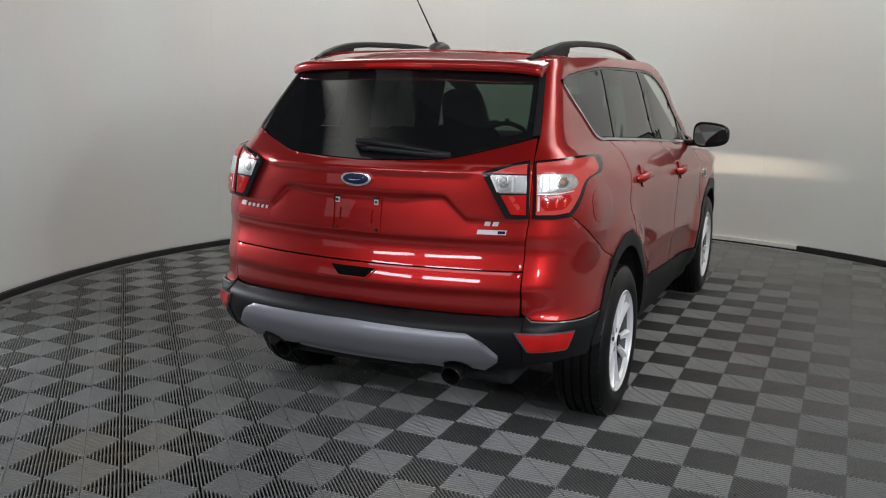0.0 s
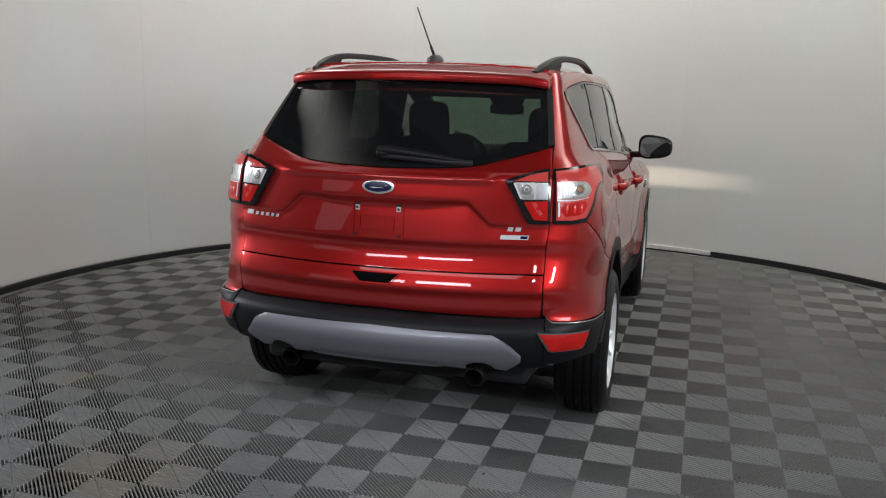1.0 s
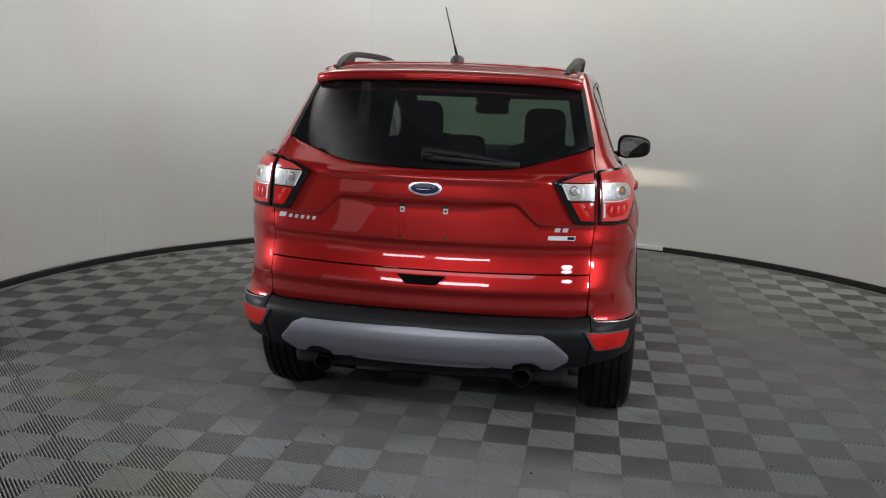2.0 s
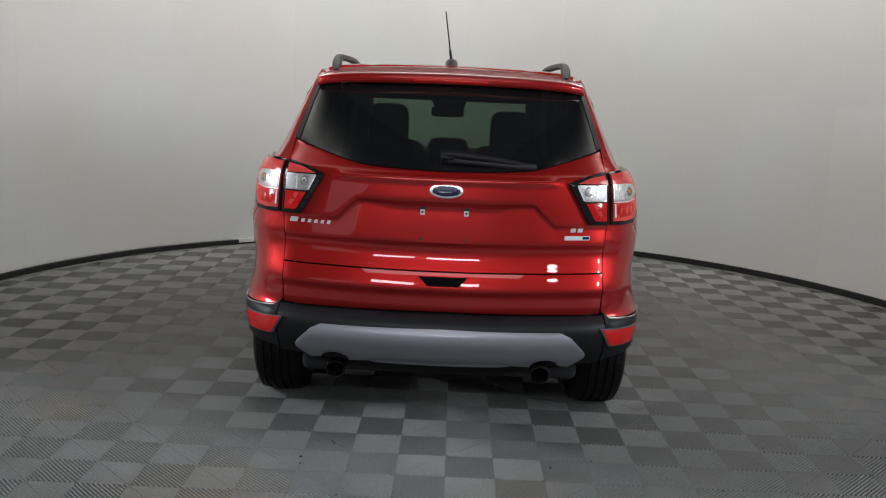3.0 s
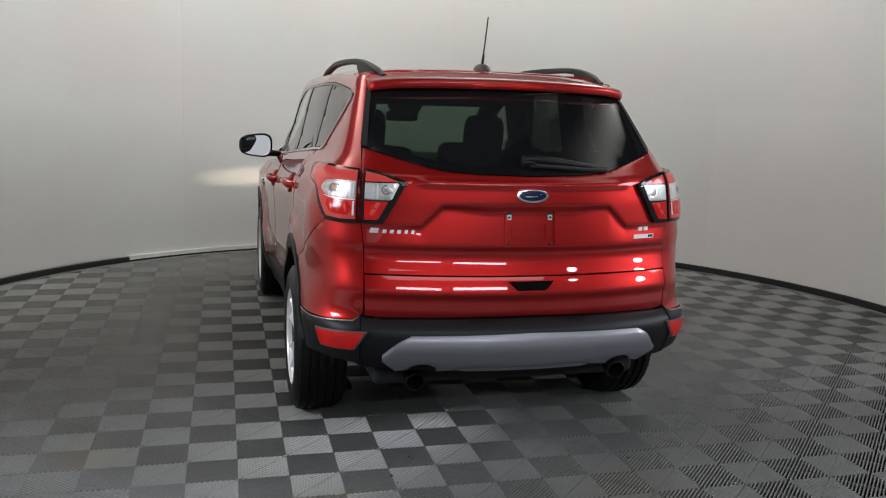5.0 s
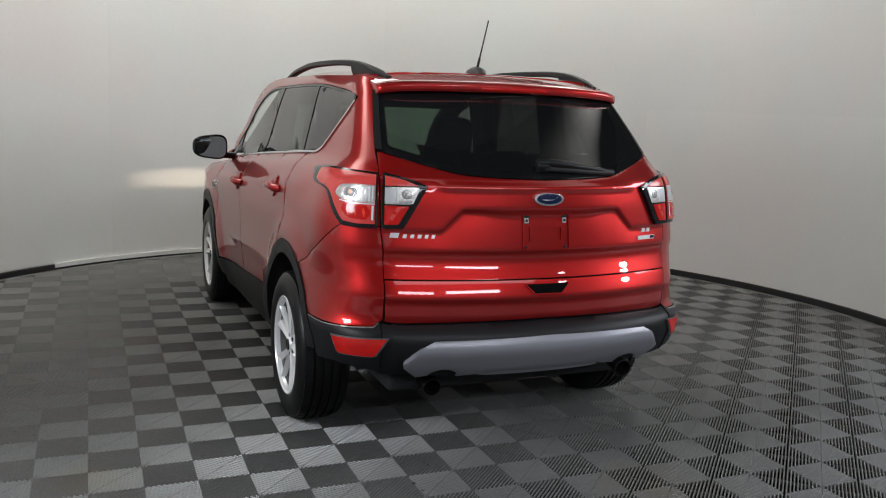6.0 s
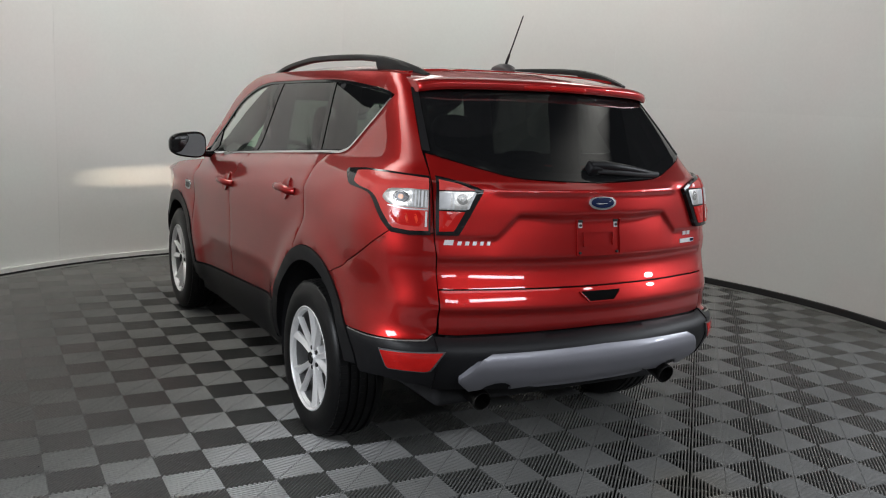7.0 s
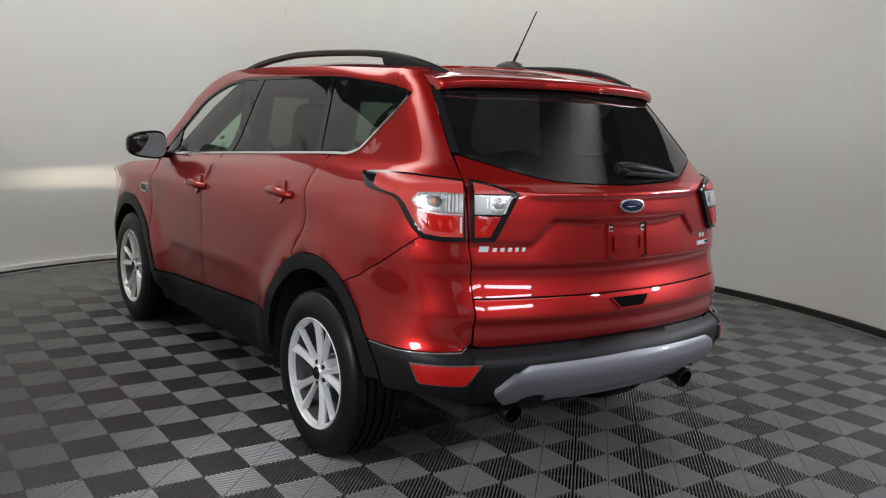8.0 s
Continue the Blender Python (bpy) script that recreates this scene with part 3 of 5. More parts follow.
ARCH = 0.345
for left in (False, True):
    def P(name, outline, material, parent=car, **kw):
        return patch(name, outline, material, parent, mirror=left, **kw)

    gap_low = [back(0.6475, 0.640), bend(0.69, -0.775, 0.619), bend(0.75, -0.70, 0.612), bend(0.82, -0.60, 0.606)]
    # quarter panel with the rear pillar
    quarter = (fl(arc(0, ARCH, 0.497, 119.4, 67)) + fl(smooth_line([(0.198, 0.82), (0.118, 0.93), (0.118, 1.02), (0.150, 1.12), (0.108, 1.234)], 4))
               + fl(smooth_line([(0.09, 1.237), (-0.05, 1.257), (-0.15, 1.315), (-0.30, 1.49), (-0.285, 1.515), (-0.20, 1.53)], 4))
               + fl([(-0.20, 1.600), (-0.36, 1.592)])
               + [back(0.593, 1.575), back(0.610, 1.52), back(0.640, 1.40), back(0.660, 1.305), back(0.6625, 1.225), back(0.6618, 1.10), back(0.6580, 1.011)]
               + smooth_line([(0.80, 1.011), (0.8825, 0.9455), (0.9545, 0.8855), (1.058, 0.819)], 4))
    qp = P("quarter_panel", dense(quarter, 0.03), M_RED, grid=0.03)
    P("inner_lining", dense(quarter, 0.06), M_INNER, qp, grid=0.08, proud=-0.022, thick=0)
    cover = (gap_low + fl(arc(0, ARCH, 0.497, 149, 120)) + smooth_line([(1.056, 0.815), (0.9515, 0.8815), (0.8795, 0.9415), (0.80, 1.007)], 4)
             + [back(0.6578, 1.007), back(0.6575, 1.0), back(0.6485, 0.90), back(0.6485, 0.80)])
    bc = P("bumper_cover", dense(cover, 0.03), M_RED, grid=0.03, label="red upper corner of the rear bumper")
    P("inner_lining", dense(cover, 0.06), M_INNER, bc, grid=0.08, proud=-0.022, thick=0)
    side_line = dense(fl(smooth_line([(-0.1996, 1.5325), (0.0, 1.551), (0.3, 1.568), (0.96, 1.558), (1.25, 1.545), (1.5, 1.497), (1.77, 1.408), (2.0, 1.285), (2.16, 1.165), (2.22, 1.095)], 4)
                            + smooth_line([(2.33, 1.085), (2.26, 1.19), (2.08, 1.33), (1.85, 1.455), (1.55, 1.557), (1.25, 1.600), (0.5, 1.612), (-0.1996, 1.6015)], 4)), 0.03)
    rs = P("roof_side", side_line, M_RED, grid=0.04)
    P("inner_lining", side_line, M_INNER, rs, grid=0.1, proud=-0.02, thick=0)
    # doors
    rear_door = (fl(smooth_line([(0.114, 1.237), (0.157, 1.12), (0.125, 1.02), (0.125, 0.93), (0.205, 0.82)], 4)) + fl(arc(0, ARCH, 0.497, 66, 33))
                 + fl([(0.46, 0.505), (1.277, 0.455), (1.277, 1.160)]))
    front_door = fl([(1.284, 0.455), (1.97, 0.415), (2.025, 0.44), (2.045, 0.60), (2.05, 0.85), (2.06, 1.0), (2.13, 1.07), (2.13, 1.086), (1.284, 1.160)])
    for nm, outline, hy, hz in (("rear_door", rear_door, 0.365, 1.055), ("front_door", front_door, 1.335, 0.990)):
        door = P(nm, dense(outline, 0.03), M_RED, grid=0.03)
        sg = -1 if left else 1
        hx = half_width(hy, hz)
        sweep("handle", [(sg * (hx + o), hy + d, hz + u) for o, d, u in ((-0.004, -0.105, -0.004), (0.024, -0.085, -0.002), (0.032, -0.02, 0.004), (0.032, 0.04, 0.004), (0.022, 0.095, 0.0), (-0.004, 0.11, -0.002))],
              0.018, M_RED, door, flat=1.05)
        mid = flank(hy, hz)[0]

        def dish(s, z, mid=mid, hz=hz):
            """A shallow bowl behind the grip."""
            q = ((abs(s) - mid) / 0.050) ** 2 + ((z - hz) / 0.052) ** 2
            return skin(s, z) + skin_normal(s, z, skin) * (0.0015 + 0.010 * min(1.2, q))
        patch("handle_cup", [(mid + 0.048 * math.cos(a), hz + 0.050 * math.sin(a)) for a in (2 * math.pi * k / 24 for k in range(24))], M_RED, door, fn=dish, grid=0.012, thick=0.014, mirror=left)
    fender = (fl([(2.07, 1.0), (2.057, 0.85), (2.052, 0.60)]) + fl(arc(AXLE_F, ARCH, 0.475, 147, 30)) + fl([(2.90, 0.56), (3.22, 0.62), (3.24, 0.80), (3.05, 0.93), (2.6, 1.005), (2.14, 1.055)]))
    P("front_fender", dense(fender, 0.03), M_RED, grid=0.04)
    # black cladding
    bumper_side = ([back(0.655, 0.631), bend(0.69, -0.775, 0.612), bend(0.75, -0.70, 0.605), bend(0.82, -0.60, 0.599)] + fl([(-0.436, 0.598)]) + fl(arc(0, ARCH, 0.500, 150, 168, 6))
                   + fl([(-0.50, 0.44)]) + [bend(0.80, -0.66, 0.452), bend(0.70, -0.80, 0.440), back(0.655, 0.425)])
    P("bumper_corner", dense(bumper_side, 0.03), M_CLAD, grid=0.03, proud=0.004)
    # pale grey strip painted along the bumper's top edge as its highlight
    P("bumper_edge_glint", dense([back(0.655, 0.632), bend(0.69, -0.775, 0.613), bend(0.75, -0.70, 0.606), bend(0.82, -0.60, 0.600)] + fl([(-0.44, 0.599), (-0.44, 0.595)])
                          + [bend(0.82, -0.60, 0.597), bend(0.75, -0.70, 0.603), bend(0.69, -0.775, 0.610), back(0.655, 0.629)], 0.03), M_REFLECTOR_GLINT, grid=0.03, proud=0.0065, thick=0.006)
    ring = arc(0, ARCH, 0.494, 166, -8, 30) + arc(0, ARCH, 0.430, -8, 166, 30)
    P("arch_trim", dense(fl(ring), 0.04), M_CLAD, grid=0.05, proud=0.007, thick=0.05)
    ring = arc(AXLE_F, ARCH, 0.472, 188, 20, 30) + arc(AXLE_F, ARCH, 0.405, 20, 188, 30)
    P("arch_trim", dense(fl(ring), 0.04), M_CLAD, grid=0.05, proud=0.007, thick=0.05)
    P("sill", dense(fl([(0.475, 0.497), (1.28, 0.447), (1.985, 0.405), (1.985, 0.24), (1.28, 0.235), (0.49, 0.25)]), 0.03), M_CLAD, grid=0.05, proud=0.008, thick=0.05)
    # side glass with its black frame and bright belt strip
    q_glass = smooth_line([(-0.045, 1.268), (-0.14, 1.325), (-0.285, 1.488), (-0.277, 1.508), (-0.18, 1.520), (0.0, 1.537), (0.255, 1.554)], 4) + [(0.195, 1.250)]
    d_glass = [(0.245, 1.247)] + [(0.300, 1.553)] + smooth_line([(0.315, 1.553), (0.6, 1.551), (0.945, 1.543)], 3) + [(1.165, 1.178)]
    f_glass = [(1.255, 1.172)] + smooth_line([(1.035, 1.541), (1.25, 1.529), (1.5, 1.480), (1.77, 1.391), (1.93, 1.305)], 4) + [(1.99, 1.265), (1.99, 1.110)]
    f_small = [(2.015, 1.108), (2.015, 1.245), (2.13, 1.155), (2.175, 1.095)]
    P("quarter_window", dense(fl(q_glass), 0.03), M_GLASS_DARK, grid=0.06, proud=-0.002, thick=0.004, label="smoked fixed quarter glass")
    P("rear_door_window", dense(fl(d_glass), 0.03), M_GLASS_DARK, grid=0.06, proud=-0.002, thick=0.004, label="smoked rear door glass")
    P("front_door_window", dense(fl(f_glass), 0.03), M_GLASS_DOOR, grid=0.06, proud=-0.002, thick=0.004, label="clear green-tinted front door glass")
    P("sail_trim", dense(fl(f_small), 0.03), M_GLOSS, grid=0.06, proud=0.0, thick=0.012)
    P("pillar_trim", dense(fl([(0.200, 1.247), (0.262, 1.557), (0.298, 1.556), (0.240, 1.244)]), 0.03), M_GLOSS, grid=0.06, proud=0.001, thick=0.02)
    P("pillar_trim", dense(fl([(1.170, 1.174), (0.95, 1.545), (1.030, 1.543), (1.250, 1.168)]), 0.03), M_GLOSS, grid=0.06, proud=0.001, thick=0.02)
    top_a = smooth_line([(-0.298, 1.488), (-0.292, 1.508), (-0.265, 1.521), (-0.185, 1.5295), (0.0, 1.5465), (0.3, 1.5635), (0.96, 1.5535), (1.25, 1.5405), (1.5, 1.4925), (1.77, 1.4035), (2.0, 1.2805), (2.15, 1.1665), (2.205, 1.09)], 4)
    top_b = smooth_line([(2.175, 1.09), (2.13, 1.157), (1.99, 1.268), (1.77, 1.392), (1.5, 1.481), (1.25, 1.530), (0.96, 1.5435), (0.3, 1.5545), (0.0, 1.5365), (-0.185, 1.5185), (-0.262, 1.5085), (-0.276, 1.500), (-0.277, 1.482)], 4)
    P("window_frame", dense(fl(top_a + top_b), 0.05), M_GLOSS, grid=0.2, proud=0.003, thick=0.02)
    strip = smooth_line([(2.14, 1.083), (1.2, 1.158), (0.19, 1.234), (-0.055, 1.254), (-0.155, 1.318), (-0.305, 1.490)], 6)
    strip2 = smooth_line([(-0.293, 1.494), (-0.147, 1.325), (-0.048, 1.264), (0.19, 1.245), (1.2, 1.170), (2.14, 1.094)], 6)
    P("belt_strip", dense(fl(strip + strip2), 0.05), M_CHROME, grid=0.2, proud=0.006, thick=0.016, label="bright metal window strip")
    lining = smooth_line([(2.16, 1.06), (1.2, 1.13), (0.19, 1.20), (-0.08, 1.225), (-0.19, 1.30), (-0.34, 1.49)], 6)
    lining2 = smooth_line([(-0.27, 1.497), (-0.125, 1.333), (-0.036, 1.274), (0.19, 1.255), (1.2, 1.180), (2.14, 1.104)], 6)
    P("inner_trim", dense(fl(lining + lining2), 0.05), M_INNER, grid=0.2, proud=-0.022, thick=0)
    # fuel flap on the right only
    if not left:
        P("fuel_flap", [flank(-0.355 + 0.122 * math.copysign(abs(math.cos(a)) ** 0.75, math.cos(a)), 1.020 + 0.076 * math.copysign(abs(math.sin(a)) ** 0.75, math.sin(a))) for a in (2 * math.pi * k / 40 for k in range(40))], M_RED, grid=0.02, proud=0.003, thick=0.010)
        P("fuel_flap_dot", [flank(-0.455 + 0.011 * math.cos(a), 1.036 + 0.012 * math.sin(a)) for a in (2 * math.pi * k / 12 for k in range(12))], M_BLACK, grid=0.03, proud=0.0045, thick=0.006)
    # side badge vent
    vent = P("fender_vent", [flank(2.175 + 0.052 * math.copysign(abs(math.cos(a)) ** 0.6, math.cos(a)), 0.885 + 0.030 * math.copysign(abs(math.sin(a)) ** 0.6, math.sin(a))) for a in (2 * math.pi * k / 28 for k in range(28))], M_CHROME, grid=0.03, proud=0.008, thick=0.01)
    P("vent_insert", [flank(2.175 + 0.040 * math.copysign(abs(math.cos(a)) ** 0.6, math.cos(a)), 0.885 + 0.019 * math.copysign(abs(math.sin(a)) ** 0.6, math.sin(a))) for a in (2 * math.pi * k / 28 for k in range(28))], M_GLOSS, vent, grid=0.03, proud=0.010, thick=0.004)
    P("front_bumper_side", dense(fl([(2.885, 0.30), (2.905, 0.55), (3.22, 0.612), (3.22, 0.30)]), 0.03), M_CLAD, grid=0.05, proud=0.002, thick=0.03)

    # tail lamp, outer half on the quarter panel and inner half on the tailgate
    lamp_out = P("tail_lamp", dense([(0.666, 1.003), (0.73, 1.000), (0.790, 1.003), (0.803, 1.012)] + smooth_line([(0.832, 1.040), (0.864, 1.080), (0.903, 1.122), (0.95, 1.136), (1.056, 1.143)], 4)
                                    + smooth_line([(1.085, 1.150), (1.108, 1.167), (1.138, 1.188), (1.138, 1.199)], 3) + [(0.988, 1.211), (0.848, 1.2145), (0.744, 1.212), (0.671, 1.2085)], 0.015), M_GLOSS, grid=0.015, proud=0.012, thick=0.03)
    P("red_lens", dense([(0.672, 1.016), (0.73, 1.014), (0.784, 1.020)] + smooth_line([(0.800, 1.036), (0.828, 1.070), (0.885, 1.131), (0.976, 1.148), (1.022, 1.160)], 4) + [(1.026, 1.196), (0.95, 1.2025), (0.84, 1.204), (0.744, 1.202), (0.674, 1.198)], 0.015),
      M_LENS_PINK, lamp_out, grid=0.015, proud=0.018, thick=0.008)
    P("clear_lens", dense([(0.674, 1.097), (0.744, 1.095), (0.800, 1.101)] + smooth_line([(0.815, 1.107), (0.834, 1.120), (0.835, 1.134), (0.818, 1.153), (0.80, 1.158)], 4) + [(0.744, 1.163), (0.674, 1.163)], 0.012),
      M_LENS_CLEAR, lamp_out, grid=0.010, proud=0.0195, thick=0.006, label="chrome-backed clear lens")
    P("bulb_seat", [(0.765 + 0.030 * math.cos(a), 1.131 + 0.021 * math.sin(a)) for a in (2 * math.pi * k / 20 for k in range(20))], M_CHROME, lamp_out, grid=0.01, proud=0.0212, thick=0.004)
    P("bulb_bowl", [(0.765 + 0.023 * math.cos(a), 1.131 + 0.016 * math.sin(a)) for a in (2 * math.pi * k / 20 for k in range(20))], M_BARREL, lamp_out, grid=0.01, proud=0.0224, thick=0.003)
    P("amber_bulb", [(0.763 + 0.010 * math.cos(a), 1.132 + 0.009 * math.sin(a)) for a in (2 * math.pi * k / 14 for k in range(14))], M_AMBER, lamp_out, grid=0.01, proud=0.0242, thick=0.004)
    for s0, w in ((0.679, 0.005), (0.689, 0.007), (0.701, 0.004), (0.711, 0.006), (0.722, 0.003)):
        P("lamp_rib", dense([(s0, 1.101), (s0 + w, 1.101), (s0 + w, 1.159), (s0, 1.159)], 0.02), M_WHITE, lamp_out, grid=0.02, proud=0.0214, thick=0.003)
    P("lens_border", dense([(0.674, 1.0905), (0.744, 1.0885), (0.811, 1.096), (0.809, 1.0995), (0.744, 1.0935), (0.674, 1.0955)], 0.02), M_BADGE, lamp_out, grid=0.02, proud=0.0205, thick=0.004)
    P("stop_lens", dense([(0.686, 1.028), (0.752, 1.031), (0.770, 1.037), (0.793, 1.060), (0.806, 1.087), (0.744, 1.0855), (0.686, 1.0865)], 0.015), M_LENS_RED, lamp_out, grid=0.015, proud=0.0195, thick=0.006)
    for s0 in (0.706, 0.736, 0.766):
        P("stop_facet", dense([(s0 - 0.008, 1.043), (s0 + 0.002, 1.041), (s0 + 0.012, 1.071), (s0 + 0.004, 1.076), (s0 - 0.002, 1.064)], 0.006), M_FLAME, lamp_out, grid=0.01, proud=0.0207, thick=0.002)
    P("lamp_rib", dense([(0.676, 1.030), (0.682, 1.030), (0.682, 1.086), (0.676, 1.086)], 0.02), M_WHITE, lamp_out, grid=0.02, proud=0.0215, thick=0.003)

# ---- car: tailgate ----


def both(points):
    """Mirror an open right-hand outline, from bottom centre to top centre, into a closed one."""
    return [back(x, z) for x, z in points] + [back(-x, z) for x, z in reversed(points) if x > 1e-6]


tailgate = patch("tailgate", dense(both([(0.0, 0.807), (0.646, 0.806), (0.645, 0.90), (0.654, 1.0), (0.658, 1.10), (0.659, 1.222), (0.650, 1.293), (0.62, 1.287)]
                                        + smooth_line([(0.60, 1.280), (0.48, 1.246), (0.32, 1.212), (0.0, 1.200)], 5)[:-1] + [(0.0, 1.200)]), 0.02), M_RED, car, grid=0.008, soft=0.0005, label="red tailgate with a sculpted plate bay")
patch("lower_panel", dense(both([(0.0, 0.641), (0.60, 0.630), (0.640, 0.634), (0.643, 0.70), (0.645, 0.800), (0.0, 0.801)]), 0.02), M_RED, tailgate, grid=0.008, soft=0.0005)
patch("rear_window", dense(both([(0.0, 1.203)] + smooth_line([(0.0, 1.203), (0.32, 1.215), (0.48, 1.249), (0.60, 1.285), (0.634, 1.297)], 5)[1:] + [(0.622, 1.36), (0.600, 1.46), (0.578, 1.545), (0.0, 1.560)]), 0.03),
      M_GLASS_REAR, tailgate, grid=0.05, proud=0.003, thick=0.005, label="smoked rear window glass")
# black printed border of the rear window
border = ([(0.0, 1.203)] + smooth_line([(0.0, 1.203), (0.32, 1.215), (0.48, 1.249), (0.60, 1.285), (0.634, 1.297)], 5)[1:] + [(0.622, 1.36), (0.600, 1.46), (0.578, 1.545), (0.552, 1.545), (0.572, 1.46), (0.592, 1.36), (0.598, 1.320)]
          + smooth_line([(0.585, 1.312), (0.47, 1.279), (0.32, 1.245), (0.0, 1.232)], 5))
half_border = [back(x, z) for x, z in border]
for left in (False, True):
    patch("window_border", dense(half_border, 0.03), M_GLOSS, tailgate, grid=0.05, proud=0.0012, thick=0.003, mirror=left)
    patch("side_fin", dense([back(0.628, 1.298), back(0.616, 1.36), back(0.594, 1.46), back(0.574, 1.535), back(0.602, 1.538), back(0.622, 1.46), back(0.645, 1.36), back(0.658, 1.302)], 0.03), M_CLAD, tailgate, grid=0.04, proud=0.006, thick=0.03, mirror=left)
    def L(name, outline, material, proud, thick=0.006, **kw):
        return patch(name, dense(outline, 0.012), material, lamp_in, grid=0.0125, proud=proud, thick=thick, mirror=left, **kw)

    lamp_in = patch("tail_lamp", dense([(0.652, 1.003), (0.590, 1.004), (0.578, 1.020), (0.500, 1.158), (0.496, 1.168), (0.572, 1.191), (0.652, 1.2075)], 0.012), M_GLOSS, tailgate, grid=0.0125, proud=0.018, thick=0.03, mirror=left)
    L("red_lens", [(0.643, 1.016), (0.606, 1.018), (0.566, 1.089), (0.643, 1.091)], M_LENS_RED, 0.022)
    L("red_lens", [(0.643, 1.164), (0.528, 1.166), (0.580, 1.182), (0.643, 1.195)], M_LENS_PINK, 0.022)
    L("clear_lens", [(0.643, 1.096), (0.562, 1.096), (0.528, 1.161), (0.643, 1.160)], M_LENS_CLEAR, 0.022, label="chrome-backed reversing lamp")
    L("bulb_seat", [(0.574 + 0.020 * math.cos(a), 1.134 + 0.020 * math.sin(a)) for a in (2 * math.pi * k / 18 for k in range(18))], M_REFLECTOR_GLINT, 0.0235, 0.003)
    L("reverse_bulb", [(0.574 + 0.010 * math.cos(a), 1.136 + 0.011 * math.sin(a)) for a in (2 * math.pi * k / 14 for k in range(14))], M_WHITE, 0.0250, 0.003)
    L("lamp_rib", [(0.642, 1.100), (0.611, 1.100), (0.611, 1.156), (0.642, 1.156)], M_BADGE, 0.0235, 0.003)
    L("lamp_rib", [(0.607, 1.100), (0.602, 1.100), (0.602, 1.156), (0.607, 1.156)], M_WHITE, 0.0240, 0.003)
    L("lamp_rib", [(0.560, 1.099), (0.552, 1.099), (0.525, 1.157), (0.533, 1.157)], M_WHITE, 0.0240, 0.003)
    L("lamp_rib", [(0.608, 1.086), (0.594, 1.086), (0.622, 1.030), (0.634, 1.030)], M_LENS_PINK, 0.0235, 0.003)

# brake light and roof spoiler
top_rear = curve([(0.0, 0.0), (0.30, 0.003), (0.50, 0.007), (0.60, 0.012)])


def spoiler_point(u, v):
    """u across, v round the section from its front over the lip to the glass."""
    x = abs(u)
    sec = [(-0.26, 1.632), (-0.36, 1.622), (-0.45, 1.606), (-0.522, 1.592), (-0.539, 1.585), (-0.545, 1.574), (-0.544, 1.560), (-0.537, 1.549), (-0.515, 1.549), (-0.46, 1.556)]
    k = min(len(sec) - 2, int(v))
    f = v - k
    y, z = (sec[k][i] + (sec[k + 1][i] - sec[k][i]) * f for i in (0, 1))
    return Vector((u, y + 0.24 * x * x + 0.15 * x ** 4 + 0.012 * (x / 0.588) ** 14, z - top_rear(x) - 0.008 * (x / 0.6) ** 2 * (1 if v < 3 else 0.6) - 0.010 * (x / 0.588) ** 10))


bm = bmesh.new()
NX, NV = 60, 36
grid = [[bm.verts.new(spoiler_point(-0.588 + 1.176 * i / NX, 9 * j / NV)) for j in range(NV + 1)] for i in range(NX + 1)]
for i in range(NX):
    for j in range(NV):
        bm.faces.new((grid[i][j], grid[i + 1][j], grid[i + 1][j + 1], grid[i][j + 1]))
bm.faces.new(grid[0])
bm.faces.new(grid[-1][::-1])
spoiler = part("roof_spoiler", bm, M_RED, car)
spoiler.data.set_sharp_from_angle(angle=radians(60))
bm = bmesh.new()
grid = [[bm.verts.new(spoiler_point(-0.165 + 0.33 * i / 20, 5.15 + 1.5 * j / 4) + Vector((0, -0.004 if 0 < i < 20 and 0 < j < 4 else 0.002, 0))) for j in range(5)] for i in range(21)]
for i in range(20):
    for j in range(4):
        bm.faces.new((grid[i][j], grid[i + 1][j], grid[i + 1][j + 1], grid[i][j + 1]))
part("brake_light", bm, M_LENS_RED, spoiler, "long red high-level brake light")

# emblem: a plain blue oval in a bright rim, no lettering
def oval(a, b, x=0.0, z=1.128, n=40):
    return [back(x + a * math.cos(t), z + b * math.sin(t)) for t in (2 * math.pi * k / n for k in range(n))]


emblem = patch("emblem", oval(0.067, 0.0285), M_CHROME, tailgate, grid=0.02, proud=0.012, thick=0.014, label="plain oval badge in chrome rim")
patch("emblem_field", oval(0.056, 0.0210), M_BLUE, emblem, grid=0.02, proud=0.0135, thick=0.004)
patch("emblem_swash", dense([back(-0.036, 1.124), back(-0.015, 1.121), back(0.02, 1.124), back(0.038, 1.134), back(0.015, 1.128), back(-0.015, 1.127)], 0.02), M_WHITE, emblem, grid=0.02, proud=0.0148, thick=0.003)
rounded_box("camera_pod", -0.016, 0.016, -0.875, -0.845, 1.070, 1.092, 0.007, M_BLACK, tailgate)
# model name and trim badge as plain bars
for n, (x0, x1) in enumerate(((-0.630, -0.598), (-0.592, -0.570), (-0.564, -0.542), (-0.536, -0.514), (-0.508, -0.488), (-0.482, -0.462))):
    patch("name_badge", dense([back(x0, 0.967), back(x1 - 0.008, 0.967), back(x1 - 0.004, 0.981 if n else 0.986), back(x0 + 0.004, 0.981 if n else 0.986)], 0.02), M_BADGE, tailgate, grid=0.02, proud=0.005, thick=0.006)
for x0, x1 in ((0.512, 0.536), (0.542, 0.566)):
    patch("trim_badge", dense([back(x0, 0.972), back(x1 - 0.003, 0.972), back(x1, 0.988), back(x0 + 0.004, 0.988)], 0.02), M_BADGE, tailgate, grid=0.02, proud=0.005, thick=0.006)
